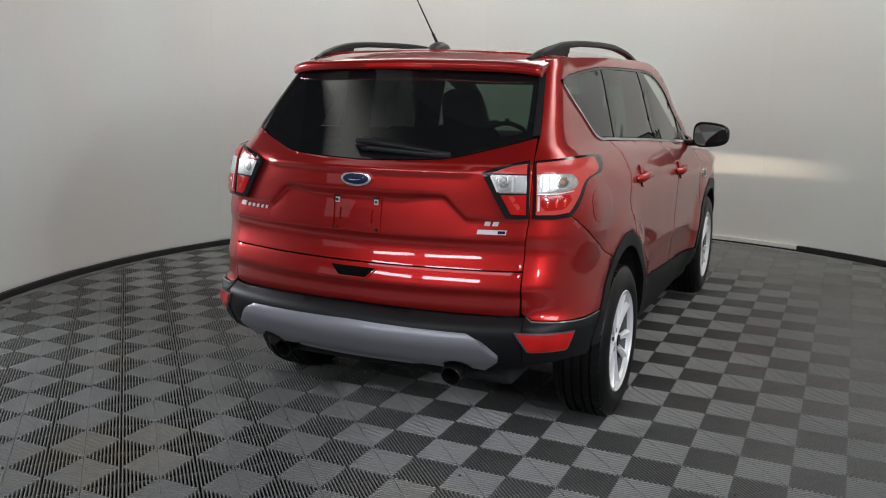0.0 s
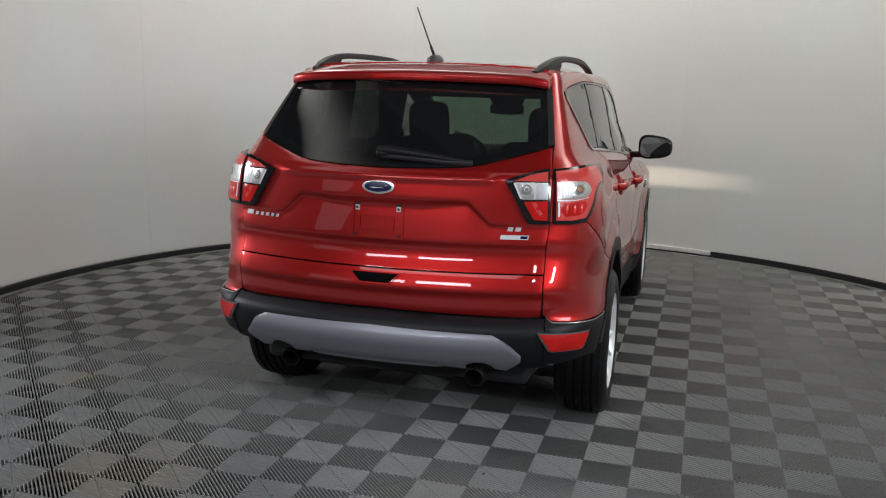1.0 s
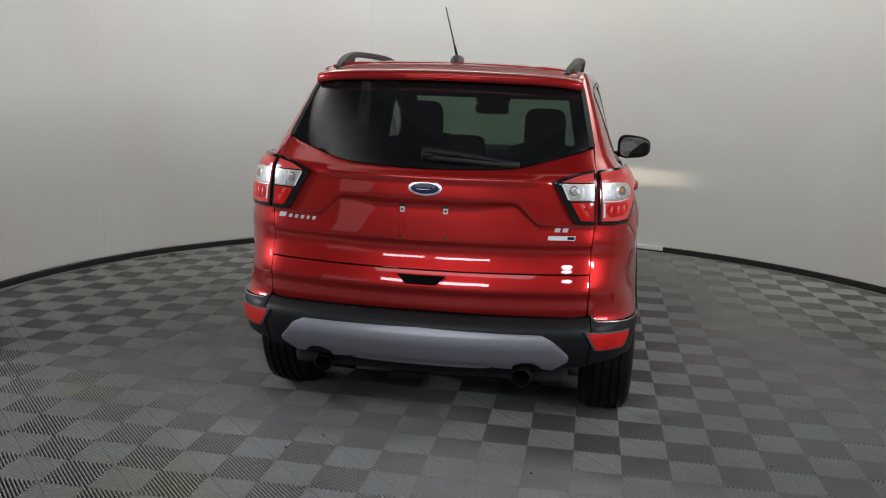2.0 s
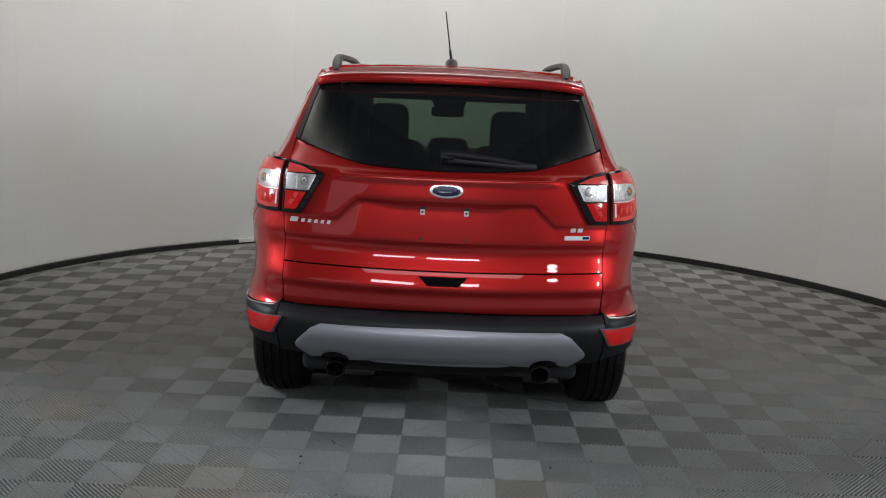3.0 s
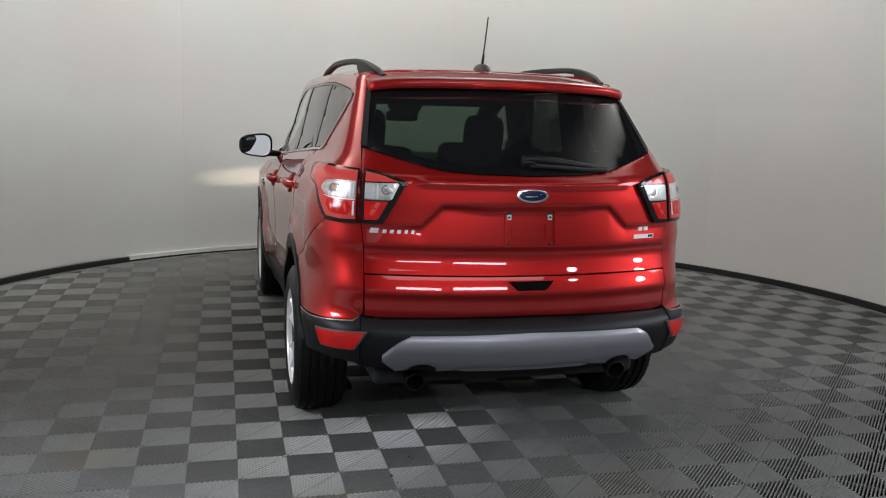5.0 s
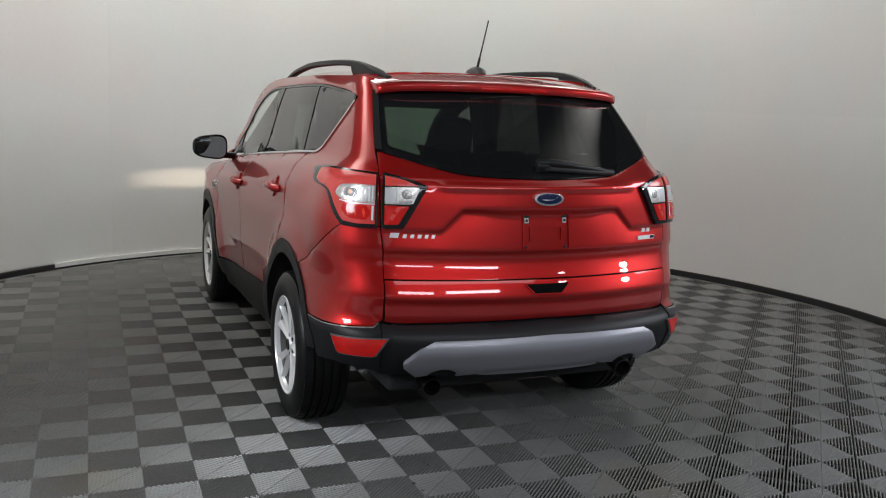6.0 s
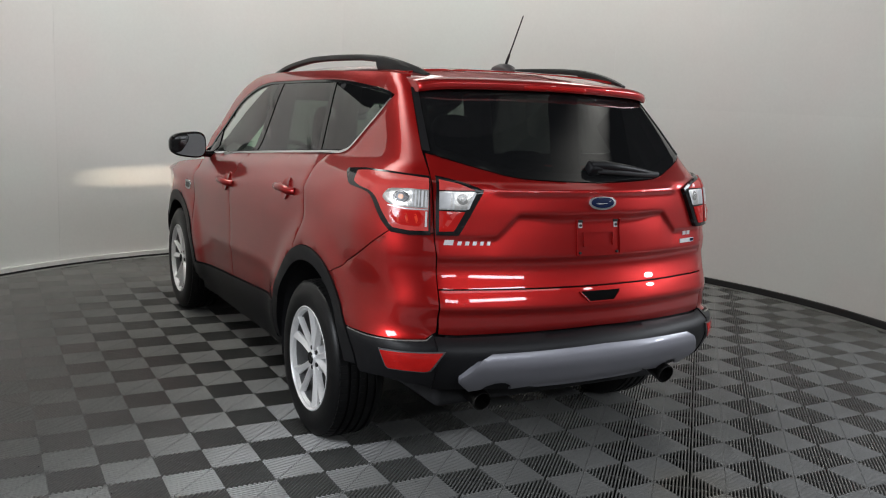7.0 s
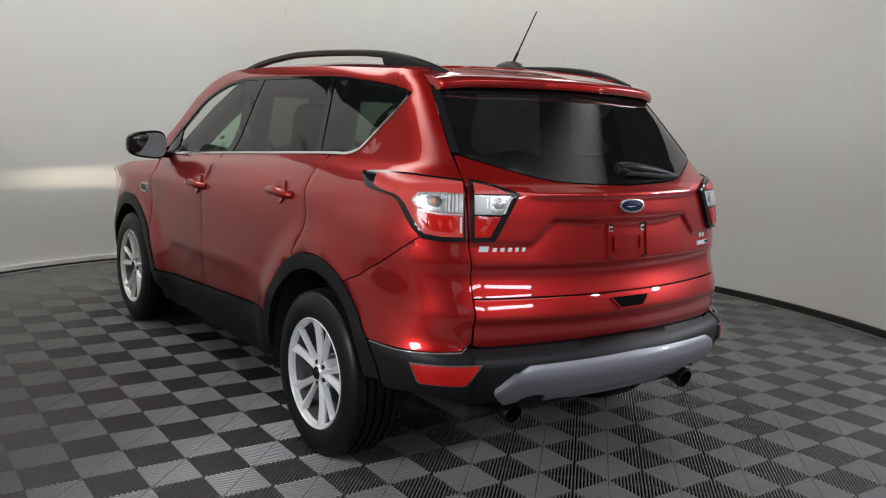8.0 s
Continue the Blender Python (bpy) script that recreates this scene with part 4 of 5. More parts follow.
badge = patch("drive_badge", dense([back(0.488, 0.940), back(0.594, 0.940), back(0.596, 0.957), back(0.490, 0.957)], 0.02), M_WHITE, tailgate, grid=0.02, proud=0.005, thick=0.006)
patch("badge_field", dense([back(0.564, 0.943), back(0.591, 0.943), back(0.592, 0.954), back(0.565, 0.954)], 0.02), M_BLUE, badge, grid=0.02, proud=0.0062, thick=0.002)

# plate bay: pressed frame lines and four screws
for name, pts in (("plate_frame", [(-0.108, 1.062), (-0.108, 0.925), (0.104, 0.925), (0.104, 1.062)]),):
    for (x0, z0), (x1, z1) in zip(pts, pts[1:]):
        a, b = (x1 - x0, z1 - z0)
        w = (0.0028, 0) if abs(a) < 0.01 else (0, 0.0028)
        patch(name, dense([back(x0 - w[0], z0 - w[1]), back(x1 - w[0], z1 - w[1]), back(x1 + w[0], z1 + w[1]), back(x0 + w[0], z0 + w[1])], 0.02), M_RED, tailgate, grid=0.03, proud=0.0080, thick=0.009)
ring = [(-0.078, 0.958), (0.066, 0.958), (0.066, 1.012), (-0.078, 1.012)]
for (x0, z0), (x1, z1) in zip(ring, ring[1:] + ring[:1]):
    w = (0.002, 0) if abs(x1 - x0) < 0.01 else (0, 0.002)
    patch("plate_boss", dense([back(x0 - w[0], z0 - w[1]), back(x1 - w[0], z1 - w[1]), back(x1 + w[0], z1 + w[1]), back(x0 + w[0], z0 + w[1])], 0.02), M_RED, tailgate, grid=0.03, proud=0.0085, thick=0.010)
for x, z, m_ in ((-0.092, 1.039, M_STEEL), (0.083, 1.039, M_STEEL), (-0.095, 0.933, M_BLACK), (0.087, 0.933, M_BLACK)):
    patch("plate_screw", [back(x + 0.0050 * math.cos(t), z + 0.0055 * math.sin(t)) for t in (2 * math.pi * k / 10 for k in range(10))], m_, tailgate, grid=0.02, proud=0.010, thick=0.012)
for x in (-0.092, 0.083):
    patch("plate_pad", dense([back(x - 0.009, 1.029), back(x + 0.009, 1.029), back(x + 0.009, 1.050), back(x - 0.009, 1.050)], 0.01), M_BADGE, tailgate, grid=0.02, proud=0.005, thick=0.007, label="pale plastic screw insert")
    patch("pad_cap", dense([back(x - 0.012, 1.051), back(x + 0.012, 1.051), back(x + 0.010, 1.061), back(x - 0.010, 1.061)], 0.01), M_BLACK, tailgate, grid=0.02, proud=0.006, thick=0.008)
# grab handle: near-black patch paints the scoop's shade, with a bright lower lip
patch("grab_handle", dense([back(-0.100, 0.784), back(-0.060, 0.745), back(0.060, 0.745), back(0.100, 0.784)], 0.02), M_SCOOP_SHADE, tailgate, grid=0.008, proud=0.006, thick=0.008, label="grab handle scoop, its shade painted near-black")
patch("handle_lip", dense([back(-0.103, 0.782), back(-0.062, 0.7425), back(0.062, 0.7425), back(0.103, 0.782), back(0.099, 0.783), back(0.0605, 0.7465), back(-0.0605, 0.7465), back(-0.099, 0.783)], 0.02), M_RED, tailgate, grid=0.01, proud=0.010, thick=0.010)

# rear wiper
wiper = rounded_box("rear_wiper", -0.03, 0.03, -0.03, 0.02, -0.022, 0.022, 0.012, M_CLAD, car, "black rear wiper parked across the glass", m=pose(0.0, -0.822, 1.262, 40, 0, 0))
sweep("wiper_arm", [(-0.025, -0.832, 1.270), (0.03, -0.838, 1.271), (0.10, -0.835, 1.264), (0.18, -0.824, 1.255), (0.27, -0.811, 1.243), (0.355, -0.797, 1.232)], 0.021, M_CLAD, wiper, flat=0.8, taper=[0.8, 1.1, 1.05, 0.9, 0.7, 0.3])
sweep("wiper_blade", [(0.0, -0.840, 1.249), (0.12, -0.836, 1.243), (0.24, -0.820, 1.234), (0.36, -0.797, 1.229)], 0.010, M_BLACK, wiper, flat=1.3)

# ---- car: rear bumper ----
bumper = patch("rear_bumper", dense(both([(0.0, 0.398), (0.30, 0.402), (0.6535, 0.42), (0.6535, 0.6265), (0.60, 0.622), (0.0, 0.633)]), 0.03), M_CLAD, car, grid=0.025, proud=0.0, label="black textured plastic rear bumper")
skid_relief = curve([(0.38, 0.0), (0.42, 0.002), (0.45, 0.006), (0.50, 0.013), (0.532, 0.018), (0.546, 0.0175), (0.558, 0.012), (0.582, 0.0)])


def skid_skin(s, z):
    """The bumper's skin with a crest along the plate's upper third."""
    return skin(s, z) + skin_normal(s, z, skin) * skid_relief(z)


skid = patch("skid_plate", dense(both([(0.0, 0.440), (0.26, 0.440), (0.30, 0.424), (0.375, 0.416)] + [(0.43 + 0.062 * math.cos(radians(a)), 0.414 + 0.044 * math.sin(radians(a))) for a in (170, 140, 110, 90, 70, 40, 10)]
                                      + [(0.535, 0.414), (0.592, 0.466), (0.594, 0.482), (0.53, 0.548), (0.485, 0.570), (0.0, 0.580)]), 0.02), M_SKID, bumper, fn=skid_skin, grid=0.012, proud=0.010, thick=0.03, label="silver painted skid plate")
patch("skid_step", dense(both([(0.0, 0.410), (0.25, 0.410), (0.29, 0.416), (0.25, 0.438), (0.0, 0.442)]), 0.02), M_SKID, skid, grid=0.03, proud=0.006, thick=0.03)
for left in (False, True):
    patch("reflector", dense([(0.640, 0.578), (0.670, 0.510), (0.682, 0.505), (0.786, 0.499), (0.794, 0.505), (0.816, 0.562)], 0.02), M_LENS_RED, bumper, grid=0.02, proud=0.012, thick=0.014, mirror=left, label="red bumper reflector")
    patch("reflector_bezel", dense([(0.634, 0.582), (0.666, 0.505), (0.680, 0.500), (0.790, 0.494), (0.799, 0.502), (0.822, 0.567)], 0.02), M_BARREL, bumper, grid=0.02, proud=0.009, thick=0.01, mirror=left)
    sg = -1 if left else 1
    ex, ey, ez = (-0.44, -0.775, 0.345) if left else (0.415, -0.88, 0.388)
    lathe("exhaust_tip", [(-0.12, 0.038), (0.0, 0.040), (0.014, 0.042), (0.019, 0.040), (0.019, 0.036), (-0.10, 0.033), (-0.10, 0.001)], M_STEEL, car, Matrix.Translation((ex, ey, ez)) @ Matrix.Rotation(radians(-90), 4, "Z") @ Matrix.Rotation(radians(14), 4, "Y"), "dark steel exhaust tip")
    sweep("exhaust_pipe", [(ex, ey + 0.10, ez + 0.03), (ex, -0.60, 0.41), (ex * 0.9, -0.45, 0.38), (ex * 0.7, 0.1, 0.34)], 0.030, M_INNER, car)

# ---- car: roof, glass ahead, bonnet ----
roof_mid = curve([(-0.50, 1.606), (-0.30, 1.632), (0.0, 1.645), (0.5, 1.654), (1.0, 1.644), (1.35, 1.615), (1.6, 1.575)])


def roof_at(x, y):
    k = abs(x) / 0.62
    groove = 0.004 * math.exp(-(((abs(x) - 0.36) / 0.012) ** 2))
    return Vector((x, y, roof_mid(y) - 0.016 * k * k - 0.030 * k ** 8 - groove))


roof = patch("roof", dense([(-0.56, -0.28), (0.56, -0.28), (0.60, -0.05), (0.612, 0.5), (0.60, 1.1), (0.55, 1.40), (-0.55, 1.40), (-0.60, 1.1), (-0.612, 0.5), (-0.60, -0.05)], 0.04), M_RED, car, fn=roof_at, grid=0.04, thick=0.01)
patch("headliner", dense([(-0.55, -0.40), (0.55, -0.40), (0.60, 0.5), (0.55, 1.38), (-0.55, 1.38), (-0.60, 0.5)], 0.06), M_INNER, roof, fn=lambda x, y: roof_at(x, y) - Vector((0, 0, 0.045)), grid=0.1, thick=0)


def screen_at(x, v):
    y, z = 1.40 + 0.86 * v, 1.612 - 0.53 * v - 0.03 * math.sin(math.pi * v) * -1
    return Vector((x * (0.86 + 0.24 * v), y - 0.22 * x * x, z - 0.05 * x * x))


patch("windscreen", dense([(-0.64, 0.0), (0.64, 0.0), (0.64, 1.0), (-0.64, 1.0)], 0.08), M_GLASS_GREEN, car, fn=screen_at, grid=0.1, thick=0.0, label="clear green-tinted windscreen")
hood_mid = curve([(2.0, 1.075), (2.3, 1.06), (2.8, 1.0), (3.2, 0.90), (3.36, 0.80)])
patch("bonnet", dense([(-0.76, 2.10), (0.76, 2.10), (0.74, 2.6), (0.66, 3.05), (0.50, 3.28), (-0.50, 3.28), (-0.66, 3.05), (-0.74, 2.6)], 0.05), M_RED, car,
      fn=lambda x, y: Vector((x, y, hood_mid(y) + 0.02 - 0.10 * (x / 0.76) ** 4)), grid=0.06, thick=0.02)
nose = rounded_box("front_bumper", -0.66, 0.66, 3.0, 3.36, 0.26, 0.84, 0.09, M_RED, car)
rounded_box("grille", -0.42, 0.42, 3.33, 3.375, 0.52, 0.74, 0.02, M_GLOSS, nose)
for sg in (-1, 1):
    rounded_box("headlamp", sg * 0.44 - 0.16, sg * 0.44 + 0.16, 3.16, 3.36, 0.70, 0.82, 0.04, M_LENS_CLEAR, nose)
    # unseen plates added to trim the headlamp beam to a flat streak
    rounded_box("beam_mask_top", sg * 0.60 - 0.06, sg * 0.60 + 0.06, 3.34, 3.46, 0.7055, 0.7115, 0.002, M_BLACK, nose)
    rounded_box("beam_mask_low", sg * 0.60 - 0.06, sg * 0.60 + 0.06, 3.34, 3.46, 0.690, 0.6965, 0.002, M_BLACK, nose)

# dark tub that closes the body from within
bm = bmesh.new()
cols = [k * 0.06 for k in range(0, 64)]
rows = [0.26, 0.5, 0.62, 0.66, 0.9, 1.05, 1.19]
for sg in (-1, 1):
    net = []
    for s in cols:
        col = []
        for z in rows:
            p, n = skin(s, z), skin_normal(s, z, skin)
            q = p - n * 0.055
            r = min(math.hypot(q.y, q.z - 0.34), math.hypot(q.y - AXLE_F, q.z - 0.34))
            if r < 0.46 and abs(q.x) > 0.55:
                q.x = 0.55
            col.append(bm.verts.new((sg * q.x, q.y, max(q.z, 0.44 if q.y < 0.3 else 0.26))))
        net.append(col)
    for a, b in zip(net, net[1:]):
        for k in range(len(rows) - 1):
            bm.faces.new((a[k], b[k], b[k + 1], a[k + 1]))
part("inner_tub", bm, M_INNER, car)
rounded_box("underbody", -0.60, 0.60, -0.70, 3.1, 0.30, 0.38, 0.03, M_INNER, car)
rounded_box("cargo_floor", -0.62, 0.62, -0.80, 0.75, 0.60, 0.66, 0.01, M_INNER, car)
rounded_box("cabin_floor", -0.62, 0.62, 0.7, 2.3, 0.34, 0.40, 0.01, M_INNER, car)
for y, z in ((0.0, 0.34), (AXLE_F, 0.34)):
    sweep("axle_beam", [(-0.62, y, z), (-0.3, y, z - 0.06), (0.3, y, z - 0.06), (0.62, y, z)], 0.035, M_INNER, car)
rounded_box("muffler", -0.34, 0.34, -0.62, -0.38, 0.30, 0.44, 0.06, M_INNER, car)

# roof rails and aerial
rail_x = curve([(-0.36, 0.508), (-0.10, 0.545), (0.45, 0.572), (1.1, 0.562), (1.56, 0.538)])
rail_top = curve([(-0.36, 1.600), (-0.30, 1.620), (-0.194, 1.646), (-0.10, 1.662), (0.0, 1.674), (0.226, 1.685), (0.535, 1.688), (0.766, 1.685), (1.016, 1.668), (1.221, 1.646), (1.40, 1.617), (1.56, 1.582)])
rail_low = curve([(0.02, 1.646), (0.226, 1.657), (0.535, 1.659), (0.766, 1.656), (1.016, 1.640), (1.221, 1.618), (1.306, 1.605)])


def roof_rail(sg):
    """An arched rail: a solid rear foot, an open span and a low front foot."""
    bm = bmesh.new()
    rings = []
    for y in [-0.36 + 0.03 * k for k in range(13)] + [0.008, 0.022, 0.05] + [0.1 + 0.06 * k for k in range(21)] + [1.32, 1.40, 1.48, 1.56]:
        top = rail_top(y)
        low = 1.585 + 0.030 * step01((y + 0.3) / 0.3) if y < 0.015 else rail_low(y) if y < 1.31 else 1.605 - 0.14 * (y - 1.306)
        low = min(low, top - 0.008)
        w = 0.019 if -0.3 < y < 1.5 else 0.012
        c, h = (top + low) / 2, (top - low) / 2
        rings.append([bm.verts.new((sg * (rail_x(y) - 0.10 * (z - 1.65)) + w * q, y, z)) for q, z in
                      ((-1, c - 0.6 * h), (-1, c + 0.45 * h), (-0.75, c + 0.85 * h), (0, top), (0.75, c + 0.85 * h), (1, c + 0.45 * h), (1, c - 0.6 * h), (0.6, low), (-0.6, low))])
    for r0, r1 in zip(rings, rings[1:]):
        for k in range(9):
            bm.faces.new((r0[k], r0[(k + 1) % 9], r1[(k + 1) % 9], r1[k]))
    bm.faces.new(rings[0][::-1])
    bm.faces.new(rings[-1])
    ob = part("roof_rail", bm, M_CLAD, car, "black arched roof rail")
    ob.data.set_sharp_from_angle(angle=radians(45))
    return ob


for sg in (-1, 1):
    rail = roof_rail(sg)
aerial = sweep("aerial_base", [(0.0, -0.20, 1.632), (0.0, -0.18, 1.642), (0.0, -0.145, 1.651), (0.0, -0.11, 1.652), (0.0, -0.06, 1.648), (0.0, -0.03, 1.640)], 0.029, M_AERIAL, car, "dark grey aerial base with thin black whip", flat=0.75, taper=[0.6, 1, 1, 0.95, 0.7, 0.4])
sweep("aerial_whip", [(0.0, -0.135, 1.652), (-0.009, -0.180, 1.705), (-0.010, -0.185, 1.712), (-0.035, -0.315, 1.869)], 0.006, M_BLACK, aerial, taper=[1.15, 1, 0.6, 0.45], sides=8)

# door mirrors
for sg in (-1, 1):
    bm = bmesh.new()
    bmesh.ops.create_uvsphere(bm, u_segments=28, v_segments=18, radius=1)
    for v in bm.verts:
        x, y, z = v.co
        q = [math.copysign(abs(c) ** 0.62, c) for c in (x, y, z)]
        v.co = Vector((0.112 * q[0], 0.075 * (q[1] if q[1] > 0 else q[1] * 0.35), 0.078 * q[2] * (1.0 - 0.16 * q[0])))
    bmesh.ops.transform(bm, matrix=pose(sg * 0.955, 1.93, 1.155) @ Matrix.Diagonal((sg, 1, 1, 1)), verts=bm.verts)
    mirror = part("door_mirror", bm, M_GLOSS, car, "gloss black door mirror")
    bm = bmesh.new()
    bmesh.ops.create_circle(bm, cap_ends=True, segments=28, radius=1)
    for v in bm.verts:
        x, z = (math.copysign(abs(c) ** 0.62, c) for c in (v.co.x, v.co.y))
        v.co = Vector((0.098 * x, 0, 0.066 * z * (1 - 0.16 * x)))
    bmesh.ops.transform(bm, matrix=pose(sg * 0.955, 1.901, 1.155, -6 if sg < 0 else 12, 0, sg * 11) @ Matrix.Diagonal((sg, 1, 1, 1)), verts=bm.verts)
    part("mirror_glass", bm, M_MIRROR, mirror)
    sweep("mirror_arm", [(sg * 0.79, 1.99, 1.095), (sg * 0.86, 1.965, 1.100), (sg * 0.92, 1.95, 1.115)], 0.028, M_GLOSS, mirror, flat=0.8)

# ---- car: wheels ----


def wheel(x, y, sg, turn):
    m = Matrix.Translation((x, y, 0.347)) @ Matrix.Diagonal((sg, 1.006, 1.006, 1))
    hub = lathe("wheel", [(0.097, 0.001), (0.099, 0.024), (0.094, 0.032), (0.086, 0.036), (0.078, 0.066), (0.060, 0.072), (-0.04, 0.075), (-0.04, 0.001)], M_RIM, car, m, "silver ten-spoke alloy wheel")
    half = 0.1175
    prof = [(half - 0.022, 0.222), (half - 0.006, 0.230), (half + 0.001, 0.245), (half + 0.004, 0.275), (half - 0.001, 0.305), (half - 0.012, 0.326), (half - 0.024, 0.337), (half - 0.036, 0.341)]
    for k, g in enumerate((0.058, 0.020, -0.020, -0.058)):
        r = 0.345
        prof += [(g + 0.007, r), (g + 0.005, r - 0.009), (g - 0.005, r - 0.009), (g - 0.007, r)]
    prof += [(-(half - 0.036), 0.341), (-(half - 0.012), 0.326), (-(half + 0.001), 0.30), (-(half + 0.002), 0.25), (-(half - 0.022), 0.222), (-(half - 0.022), 0.215), (half - 0.022, 0.215), (half - 0.022, 0.222)]
    lathe("tyre", prof, M_TYRE, hub, m, "black road tyre with grooved tread")
    lathe("rim", [(half - 0.006, 0.231), (half - 0.003, 0.226), (half - 0.012, 0.219), (half - 0.028, 0.213), (half - 0.028, 0.207), (half - 0.014, 0.213), (half - 0.006, 0.231)], M_RIM, hub, m)
    lathe("barrel", [(half - 0.029, 0.213), (0.02, 0.207), (-0.09, 0.203), (-0.09, 0.199), (0.02, 0.201), (half - 0.029, 0.206), (half - 0.029, 0.213)], M_LINER, hub, m)
    bm = bmesh.new()
    for k in range(72):
        a = 2 * math.pi * k / 72
        for x0, x1, r0, r1 in ((0.064, 0.096, 0.3448, 0.3395), (0.030, 0.048, 0.3455, 0.3455), (-0.010, 0.010, 0.3455, 0.3455)):
            pts = [bm.verts.new(m @ Vector((xx, rr * math.cos(a + d), rr * math.sin(a + d)))) for d in (0.0, 0.066) for xx, rr in ((x0, r0 - 0.006), (x0, r0 + 0.0015), (x1, r1 + 0.0015), (x1, r1 - 0.006))]
            for f in ((0, 1, 5, 4), (1, 2, 6, 5), (2, 3, 7, 6), (0, 1, 2, 3), (4, 5, 6, 7)):
                bm.faces.new([pts[q] for q in f])
    part("tread", bm, M_TYRE, hub, smooth=False)
    lathe("brake_disc", [(-0.005, 0.06), (-0.005, 0.15), (-0.03, 0.15), (-0.03, 0.06)], M_DISC, hub, m, seg=40)
    lathe("wheel_back", [(-0.06, 0.001), (-0.06, 0.205)], M_INNER, hub, m, seg=40)
    lathe("centre_cap", [(0.101, 0.001), (0.1015, 0.024), (0.097, 0.028)], M_GLOSS, hub, m, seg=24)
    for k in range(10):
        a = turn + 72 * (k // 2) + (13.5 if k % 2 else -13.5)
        lean = -6 if k % 2 else 6
        bm = bmesh.new()
        secs = []
        for r, w, x0, d in ((0.028, 0.013, 0.088, 0.026), (0.07, 0.0125, 0.091, 0.026), (0.13, 0.0145, 0.095, 0.025), (0.185, 0.0185, 0.101, 0.024), (0.208, 0.0225, 0.105, 0.024), (0.222, 0.030, 0.104, 0.024)):
            t = radians(a + lean * (1 - r / 0.214) * 0.9)
            c, s = math.cos(t), math.sin(t)
            k2 = -1 if k % 2 else 1
            sec = [(-w, -d), (-w * 0.94, -0.015), (w * (-0.35 * k2 - 0.12), 0.0), (w * (-0.35 * k2 + 0.12), 0.0), (w * 0.94, -0.015), (w, -d)]
            secs.append([bm.verts.new(m @ Vector((x0 + h, r * c - q * s, r * s + q * c))) for q, h in sec])
        for p, q in zip(secs, secs[1:]):
            for j in range(5):
                bm.faces.new((p[j], p[j + 1], q[j + 1], q[j]))
        sp = part("spoke", bm, M_RIM, hub)
        sp.data.set_sharp_from_angle(angle=radians(40))
    for k in range(5):
        t = radians(turn + 72 * k + 36)
        lathe("wheel_nut", [(0.088, 0.001), (0.088, 0.010), (0.070, 0.011)], M_STEEL, hub, m @ Matrix.Translation((0, 0.045 * math.cos(t), 0.045 * math.sin(t))), seg=8)
    return hub


for sg in (-1, 1):
    wheel(sg * 0.772, -0.042, sg, 27.5 if sg < 0 else 51)
    wheel(sg * 0.788, AXLE_F, sg, 8 if sg < 0 else 40)
    for y in (0.0, AXLE_F):
        bm = bmesh.new()
        n = 24
        prof = [(0.55, 0.425), (0.846 if y < 1 else 0.872, 0.425)]
        rings = [[bm.verts.new((sg * x, y + r * math.cos(t), 0.345 + r * math.sin(t))) for t in (radians(-15 + 181 * k / n) for k in range(n + 1))] for x, r in prof]
        for k in range(n):
            bm.faces.new((rings[0][k], rings[0][k + 1], rings[1][k + 1], rings[1][k]))
        part("wheel_liner", bm, M_INNER, car)

# ---- car: cabin ----


def cushion(name, w, h, d, material, parent, m, power=4.0, waist=0.0, label=""):
    """A stuffed pad: a rounded outline w x h, puffed out to a depth d; waist narrows its foot."""
    bm = bmesh.new()
    n = 36
    rings = []
    for dy, k in ((-1.0, 0.72), (-0.86, 0.90), (-0.5, 0.985), (0.0, 1.0), (0.5, 0.985), (0.86, 0.90), (1.0, 0.72)):
        ring = []
        for i in range(n):
            a = 2 * math.pi * i / n
            cx, cz = (math.copysign(abs(f) ** (2 / power), f) for f in (math.cos(a), math.sin(a)))
            ring.append(bm.verts.new(m @ Vector((k * w / 2 * cx * (1 - waist * (1 - cz) / 2), d / 2 * dy, k * h / 2 * cz))))
        rings.append(ring)
    for p, q in zip(rings, rings[1:]):
        for i in range(n):
            bm.faces.new((p[i], p[(i + 1) % n], q[(i + 1) % n], q[i]))
    bm.faces.new(rings[0][::-1])
    bm.faces.new(rings[-1])
    return part(name, bm, material, parent, label)


def seat(x, y, front):
    base = rounded_box("seat", x - 0.24, x + 0.24, y, y + 0.48, 0.62, 0.76, 0.05, M_SEAT, car, "black cloth seat")
    top = (1.22 if x < 0 else 1.20) if front else 1.13
    cushion("backrest", 0.48, top - 0.64, 0.13, M_SEAT, base, pose(x, y - 0.045, 0.68 + (top - 0.70) / 2, 14, 0, 0), 5.0)
    if front:
        cushion("headrest", 0.245, 0.29, 0.11, M_SEAT, base, pose(x, y - 0.125, top + 0.07, 10, 0, 0), 4.5)
    else:
        cushion("headrest", 0.21 if abs(x) < 0.1 else 0.24, 0.15, 0.10, M_SEAT, base, pose(x, y - 0.10, top + (0.075 if abs(x) < 0.1 else 0.05), 10, 0, 0), 4.0)
    for d in (-0.05, 0.05):
        sweep("headrest_post", [(x + d, y - 0.085, top - 0.08), (x + d, y - 0.11, top + 0.03)], 0.006, M_STEEL, base)
    return base


